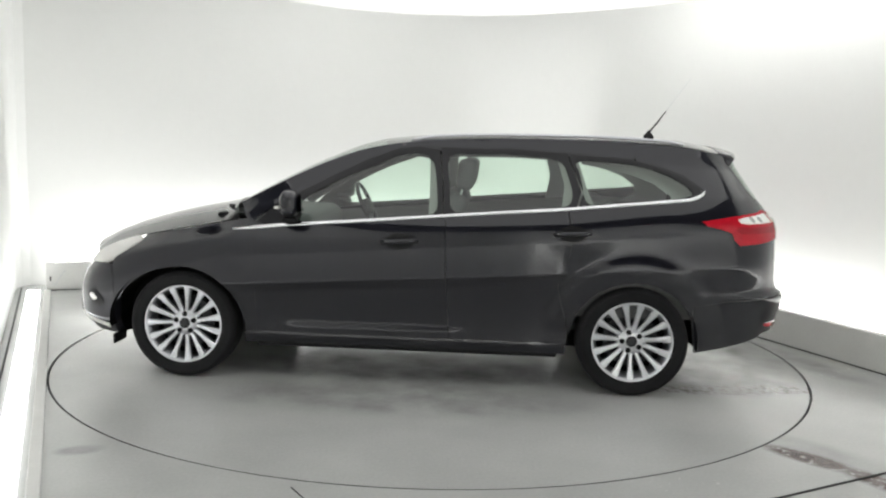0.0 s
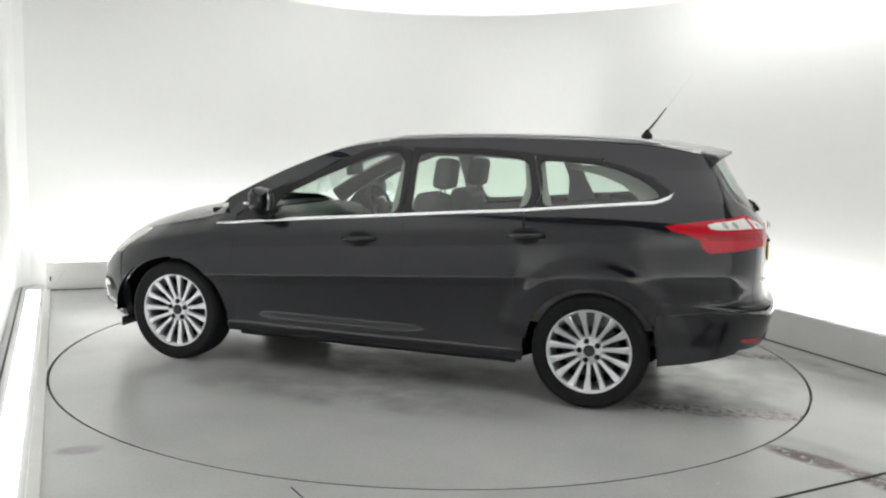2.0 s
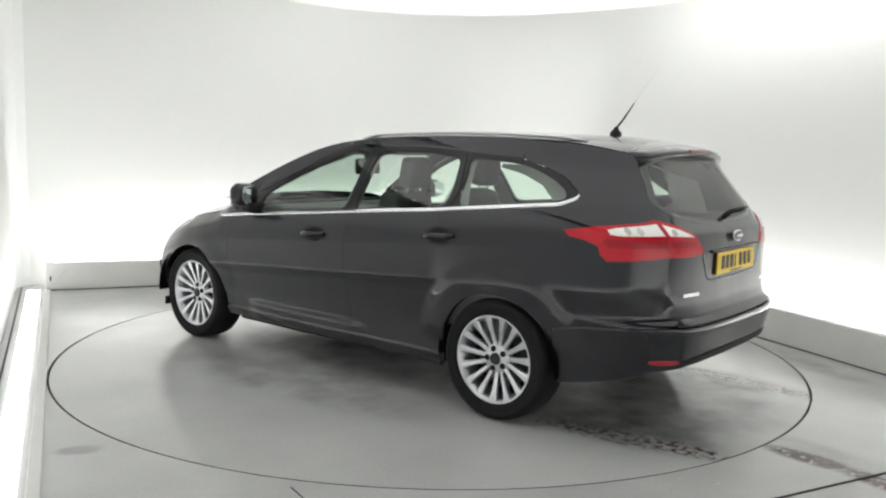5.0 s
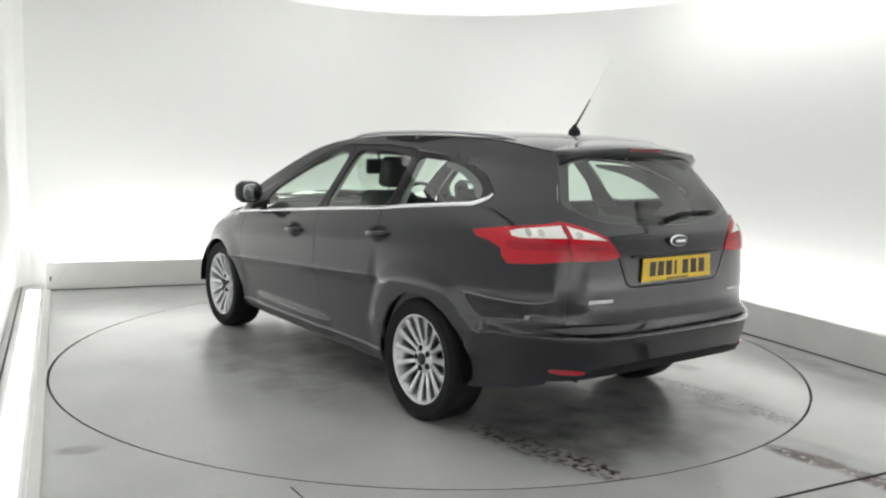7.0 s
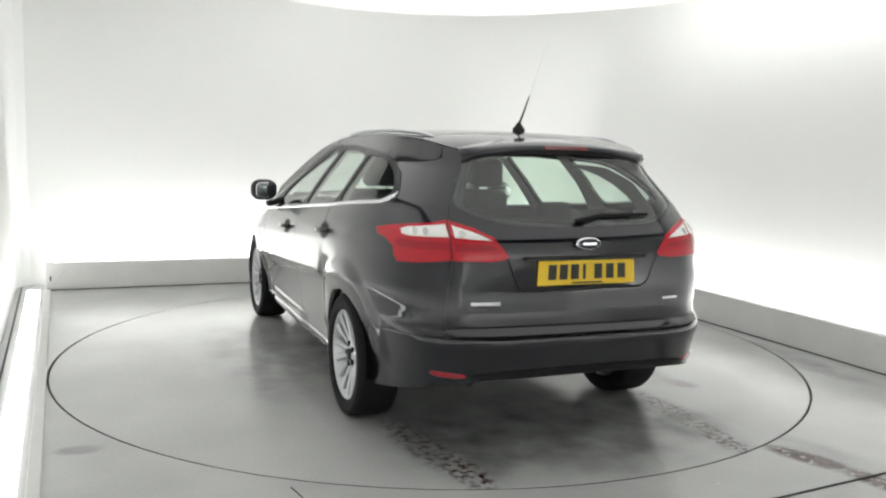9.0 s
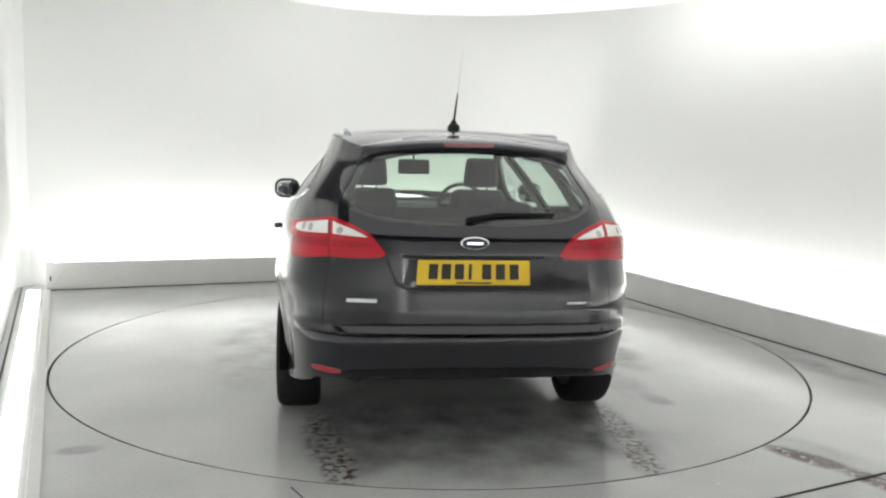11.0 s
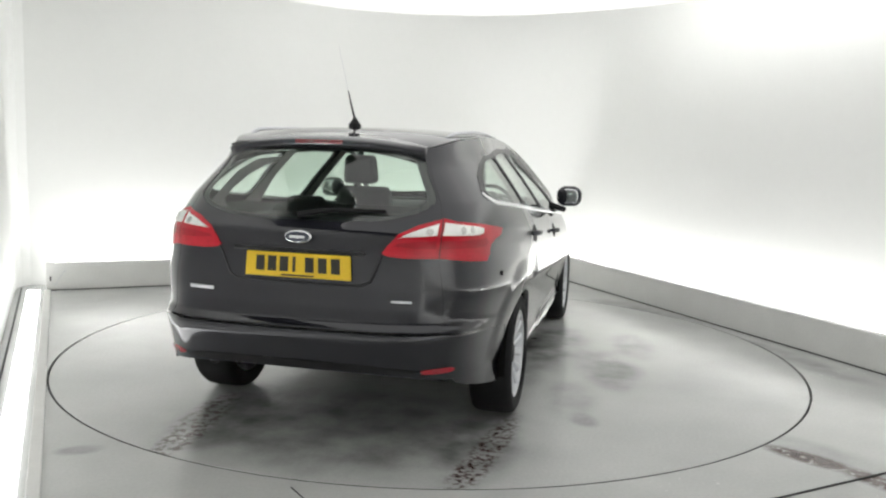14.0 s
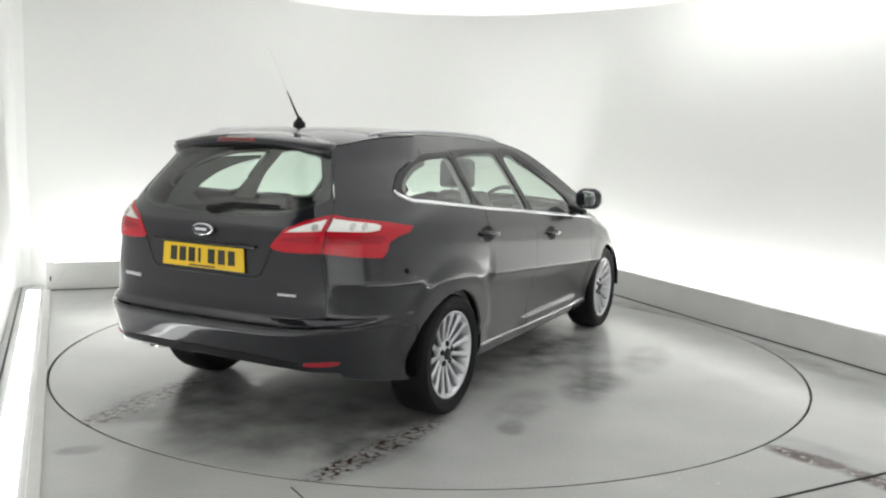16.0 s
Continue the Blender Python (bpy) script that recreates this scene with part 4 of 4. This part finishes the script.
    part("roof", across_mesh("roof", edge, crown, 0.05 * step(-0.3, 0.16, xs) - 0.06 * step(-1.5, -1.93, xs), PAINT), PAINT, car, "dark grey roof", smooth=True)
    part("headliner", across_mesh("headliner", edge * (1, 0.97, 1), crown - 0.004, np.zeros(44), HEADLINER, lift=-0.03), HEADLINER, car, "grey cloth headliner", smooth=True)
    xs = np.linspace(1.05, 0.16, 24)
    edge = surface(np.array([q[0] for q in side_at([(x, float(EAVES(x))) for x in xs])]), EAVES(xs)) * (1, 0.985, 1)
    t = (1.05 - xs) / 0.89
    screen = part("windscreen", across_mesh("windscreen", edge, 0.0 + 0.04 * t, 0.10 - 0.05 * t, GLASS), GLASS, car, "tinted windscreen", smooth=True)
    screen.visible_shadow = False
    xs = np.linspace(1.0, 1.90, 26)
    edge = surface(np.array([q[0] for q in side_at([(x, float(FENDER(x))) for x in xs])]), FENDER(xs))
    t = (xs - 1.0) / 0.90
    part("bonnet", across_mesh("bonnet", edge, 0.082 - 0.03 * t, 0.16 - 0.05 * t, PAINT), PAINT, car, "dark grey bonnet", smooth=True)
    part("cowl", box(0.22, 1.34, 0.03, bevel=0.01), BLACK_PLASTIC, car, "black plastic scuttle panel", pose(1.07 + OFF.x, OFF.y, 0.985))
    for y in (0.35, -0.25):
        part("windscreen_wiper", tube([Vector((1.20, y - 0.1, 1.015)) + OFF, Vector((1.17, y + 0.1, 1.028)) + OFF, Vector((1.09, y + 0.28, 1.03)) + OFF], 0.009, 6), BLACK_PLASTIC, car, "black windscreen wiper")
    # roof rails
    for sgn in (1, -1):
        pts = []
        for x in np.linspace(0.02, -1.62, 30):
            e = surface(side_at([(x, float(EAVES(x)))])[0][0], float(EAVES(x)))
            lift = 0.010 * float(step(0.0, 0.14, 0.02 - x) * step(0.0, 0.14, x + 1.62))
            pts.append(Vector((x, sgn * (float(e[1]) - 0.06), float(e[2]) + 0.012 + lift)) + OFF)
        part("roof_rail", tube(pts, [0.004] + [0.0085] * 28 + [0.004], 8, (1.0, 1.1)), ALLOY, car, "slim silver roof rail", smooth=True)
    # spoiler with the high brake lamp
    v, f = [], []
    n = 25
    for i in range(n):
        y = -0.54 + 1.08 * i / (n - 1)
        q = abs(y) / 0.54
        z = 1.452 - 0.050 * q ** 2.3
        back = -2.005 + 0.075 * q ** 2.6
        v += [(-1.80, y, z + 0.004), (-1.92, y, z + 0.004), (back + 0.015, y, z - 0.004), (back, y, z - 0.016), (back + 0.022, y, z - 0.042), (-1.86, y, z - 0.064)]
    for i in range(n - 1):
        for j in range(6):
            f.append((6 * i + j, 6 * i + (j + 1) % 6, 6 * i + 6 + (j + 1) % 6, 6 * i + 6 + j))
    f += [tuple(range(6)), tuple(6 * (n - 1) + j for j in range(5, -1, -1))]
    bm = from_lists([tuple(Vector(p) + OFF) for p in v], f)
    sp = part("spoiler", bm, PAINT, car, "dark grey roof spoiler", smooth=True)
    part("brake_lamp", box(0.012, 0.26, 0.02, bevel=0.004), DARK_RED, sp, "dark red high brake lamp", pose(-1.998 + OFF.x, OFF.y, 1.436))
    # aerial
    a = Vector((-1.50, 0, 1.485)) + OFF
    bm = lathe([(0.0, 0.036), (0.010, 0.032), (0.016, 0.02), (0.026, 0.008), (0.034, 0.0), (0.034, -0.02)], 20, "z")
    base = part("aerial", from_lists(*bm), BLACK_PLASTIC, car, "black roof aerial base", Matrix.Translation(a), smooth=True)
    part("aerial_mast", tube([(0, 0, 0.02), (-0.05, 0, 0.085), (-0.105, 0, 0.165)], [0.0065, 0.0055, 0.003], 8), BLACK_PLASTIC, base, "thin black aerial mast")
    part("aerial_whip", tube([(-0.103, 0, 0.162), (-0.25, 0, 0.385)], [0.0013, 0.0007], 6), ALLOY, base, "pale thin aerial tip")
    # rear wiper
    part("rear_wiper", tube([Vector((-2.172, 0.03, 1.112)) + OFF, Vector((-2.152, -0.12, 1.138)) + OFF, Vector((-2.138, -0.40, 1.142)) + OFF], [0.014, 0.011, 0.007], 8), RUBBER, car, "black rear wiper", smooth=True)
    # ---------------- door mirrors and handles
    for sgn in (1, -1):
        bm = box(0.13, 0.185, 0.16, bevel=0.055, seg=5)
        for vtx in bm.verts:
            k = (vtx.co.y / 0.185 + 0.5)
            vtx.co.z *= 0.82 + 0.18 * (1 - abs(2 * k - 1))
            vtx.co.x *= 1.0 - 0.25 * k
        if sgn < 0:
            bmesh.ops.scale(bm, vec=(1, -1, 1), verts=bm.verts)
            bmesh.ops.reverse_faces(bm, faces=bm.faces[:])
        mir = part("door_mirror", bm, PAINT, car, "dark grey door mirror", pose(0.665 + OFF.x, sgn * 0.945 + OFF.y, 1.085), smooth=True)
        part("mirror_foot", box(0.09, 0.20, 0.035, bevel=0.012), BLACK_PLASTIC, mir, "black mirror arm", pose(0.01, -sgn * 0.12, -0.075, -sgn * 18, 0, 0))
        part("mirror_glass", oval(0.072, 0.056, 0.004, 0.6), MIRROR, mir, "silvered mirror glass", pose(-0.0600, sgn * 0.003, 0.0, 0, 0, 90 + sgn * 20), smooth=True)
        part("indicator", box(0.03, 0.08, 0.014, bevel=0.005), CLEAR_LENS, mir, "clear side indicator", pose(0.040, sgn * 0.055, -0.018, 0, 0, -sgn * 30))
        for x, z in ((0.035, 0.885), (-0.955, 0.960)):
            s_, z_ = side_at([(x, z)])[0]
            p, nrm = skin(np.array([s_]), np.array([z_]))
            c = Vector((p[0][0], sgn * p[0][1], z)) + OFF
            # flat dark oval on the skin paints the shade of the handle recess
            ring = [(s_ + 0.082 * math.cos(q), z + 0.048 * math.sin(q)) for q in np.linspace(0, 2 * math.pi, 20, endpoint=False)]
            place("handle_cup", panel_mesh("handle_cup", ring, BLACK_PLASTIC, flip=sgn < 0, lift=0.0015, depth=0.003, gap=0, size=0.02), car, "dark patch painting the recess's shade behind the handle")
            part("door_handle", tube([c + Vector((0.105, sgn * 0.004, -0.006)), c + Vector((0.07, sgn * 0.030, -0.002)), c + Vector((0.0, sgn * 0.036, 0.002)),
                                      c + Vector((-0.07, sgn * 0.030, 0.006)), c + Vector((-0.105, sgn * 0.004, 0.008))], [0.010, 0.013, 0.013, 0.013, 0.010], 8, (0.8, 1.1)),
                 PAINT, car, "dark grey pull handle", smooth=True)
    s_, z_ = side_at([(-1.765, 0.84)])[0]
    p, _ = skin(np.array([s_]), np.array([z_]))
    part("rubber_stop", tube([Vector((p[0][0], -p[0][1] + 0.004, z_)) + OFF, Vector((p[0][0], -p[0][1] - 0.010, z_)) + OFF], 0.012, 10), BLACK_PLASTIC, car, "small black rubber stop")
    # ---------------- under the body and in the cabin
    v, f = [], []
    for z, k in ((0.32, 0.985), (0.21, 0.93)):
        for s in np.linspace(0, ARC[-1], 80):
            q = surface(s, 0.32)
            y = float(q[1]) * k - 0.01
            for ax in (AXLE, -AXLE):
                if abs(float(q[0]) - ax) < 0.40:
                    y = min(y, 0.60)
            x = min(max(float(q[0]), -1.95), 1.78)
            rise = 0.20 * float(step(-1.60, -1.90, x)) if z < 0.25 else 0.11 * float(step(-1.60, -1.90, x))
            v.append(Vector((x, max(y - 0.05, 0), z + rise)) + OFF)
    m = 80
    vv = v + [Vector((q.x, 2 * OFF.y - q.y, q.z)) for q in v]
    for k in range(2):
        for i in range(m - 1):
            a = 2 * m * k
            f.append((a + i, a + i + 1, a + m + i + 1, a + m + i))
    for lvl in range(2):
        for i in range(m - 1):
            f.append((lvl * m + i, lvl * m + i + 1, 2 * m + lvl * m + i + 1, 2 * m + lvl * m + i))
    part("underbody", from_lists(vv, f), UNDER, car, "black underbody")
    for ax in (AXLE, -AXLE):
        for sgn in (1, -1):
            v, f = [], []
            for i in range(25):
                a = radians(186 - 192 * i / 24)
                for y in (0.55, 0.872):
                    v.append(Vector((ax + 0.372 * math.cos(a), sgn * y, 0.325 + 0.372 * math.sin(a))) + OFF)
            for i in range(24):
                f.append((2 * i, 2 * i + 1, 2 * i + 3, 2 * i + 2))
            f.append(tuple(2 * i for i in range(25)))
            part("arch_liner", from_lists(v, f), UNDER, car, "black wheel arch liner")
    part("exhaust_pipe", tube([Vector((-1.85, 0.50, 0.31)) + OFF, Vector((-2.02, 0.50, 0.365)) + OFF, Vector((-2.09, 0.50, 0.352)) + OFF], 0.022, 12), DARK_METAL, car, "grey steel exhaust pipe", smooth=True)
    for sgn in (1, -1):
        part("air_deflector", box(0.012, 0.16, 0.06, bevel=0.004), BLACK_PLASTIC, car, "small black deflector before the front wheel", pose(AXLE + 0.37 + OFF.x, sgn * 0.74 + OFF.y, 0.20))
    # inner lining of doors and boot
    v, f = [], []
    ss = np.linspace(0.0, side_at([(0.92, 0.8)])[0][0], 70)
    zz = np.linspace(0.46, 1.085, 8)
    for z in zz:
        q = surface(ss, np.minimum(z, BELT(surface(ss, np.full_like(ss, z))[:, 0]) - 0.03))
        q[:, 1] -= np.minimum(0.055, q[:, 1])
        q[:, 0] += 0.06 * step(-1.9, -2.2, q[:, 0])
        v += [tuple(x + np.array(OFF)) for x in q]
    k = len(ss)
    for j in range(7):
        for i in range(k - 1):
            f.append((j * k + i, j * k + i + 1, (j + 1) * k + i + 1, (j + 1) * k + i))
    for mirr in (False, True):
        part("door_lining", from_lists(mirrored(v) if mirr else v, f), LINING, car, "dark inner door lining", smooth=True)
    part("cabin_floor", box(2.7, 1.16, 0.04), LINING, car, "dark carpeted cabin floor", pose(-0.42 + OFF.x, OFF.y, 0.34))
    part("load_cover", box(0.72, 1.22, 0.02, bevel=0.008), LINING, car, "dark luggage cover behind the rear seats", pose(-1.62 + OFF.x, OFF.y, 1.035))
    part("dashboard", box(0.36, 1.36, 0.26, bevel=0.09, seg=4), LINING, car, "dark grey dashboard", pose(0.83 + OFF.x, OFF.y, 0.86), smooth=True)
    part("bulkhead", box(0.03, 1.4, 0.6), LINING, car, "dark bulkhead behind the engine", pose(0.98 + OFF.x, OFF.y, 0.65))
    for y in (0.37, -0.37):
        seat = part("front_seat", soft_box(0.16, 0.48, 0.70, (-0.17, y, 0.80), 0.74, -14), FABRIC, car, "grey cloth front seat", smooth=True)
        part("seat_cushion", soft_box(0.5, 0.5, 0.16, (0.1, y, 0.52)), FABRIC, seat, "", smooth=True)
        part("headrest", soft_box(0.11, 0.235, 0.19, (-0.32, y, 1.265), 0.86, -8), FABRIC, seat, "grey cloth headrest", smooth=True)
        for dy in (-0.045, 0.045):
            part("headrest_post", tube([Vector((-0.27, y + dy, 1.08)) + OFF, Vector((-0.31, y + dy, 1.20)) + OFF], 0.006, 6), CHROME, seat)
    bench = part("rear_seat", soft_box(0.16, 1.30, 0.58, (-1.10, 0, 0.80), 0.95, -16), FABRIC, car, "grey cloth rear bench", smooth=True)
    part("seat_cushion", soft_box(0.5, 1.3, 0.16, (-0.85, 0, 0.52)), FABRIC, bench, "", smooth=True)
    for y in (0.40, -0.40):
        part("headrest", soft_box(0.09, 0.25, 0.13, (-1.20, y, 1.065), 0.85, -10), FABRIC, bench, "grey cloth headrest", smooth=True)
    # steering wheel on the car's right, and the inside mirror
    v, f = [], []
    for i in range(36):
        a = 2 * math.pi * i / 36
        for j in range(8):
            b = 2 * math.pi * j / 8
            r = 0.178 + 0.015 * math.cos(b)
            v.append((0.015 * math.sin(b), r * math.cos(a), r * math.sin(a)))
    for i in range(36):
        for j in range(8):
            f.append((i * 8 + j, i * 8 + (j + 1) % 8, ((i + 1) % 36) * 8 + (j + 1) % 8, ((i + 1) % 36) * 8 + j))
    st = part("steering_wheel", from_lists(v, f), BLACK_PLASTIC, car, "black steering wheel", pose(0.42 + OFF.x, -0.37 + OFF.y, 0.985, 0, 24, 0), smooth=True)
    part("wheel_boss", box(0.05, 0.15, 0.12, bevel=0.02), BLACK_PLASTIC, st)
    part("wheel_spoke", box(0.02, 0.35, 0.04, bevel=0.006), BLACK_PLASTIC, st)
    part("inside_mirror", box(0.03, 0.235, 0.065, bevel=0.012), BLACK_PLASTIC, car, "black inside mirror", pose(0.47 + OFF.x, OFF.y, 1.252), smooth=False)
    part("mirror_stem", tube([Vector((0.475, 0, 1.265)) + OFF, Vector((0.50, 0, 1.315)) + OFF], 0.008, 6), BLACK_PLASTIC, car)
    settle(car)
    # ---------------- wheels
    wheel = build_wheel(car)
    wheel.matrix_basis = pose(AXLE + OFF.x, 0.782 + OFF.y, HUB)
    for x, y, turn in ((-AXLE, 0.782, 0), (AXLE, -0.782, 180), (-AXLE, -0.782, 180)):
        w = copy_thing(wheel, pose(x + OFF.x, y + OFF.y, HUB, 0, 0, turn) @ Matrix.Rotation(x * 1.3 + y, 4, "Y"))
        w.parent = car
    return car


build_room()
turntable = build_turntable()
estate = build_car()

# heading of the turntable, in degrees, second by second: a steady turn
HEADING = [(t, 175.80 - 7.1276 * t) for t in range(17)]


def motions():
    """The turntable and the car on it turn together."""
    walk(turntable, [(t, pose(0, 0, 0, 0, 0, a)) for t, a in HEADING])
    walk(estate, [(t, pose(0, 0, 0, 0, 0, a)) for t, a in HEADING])


motions()
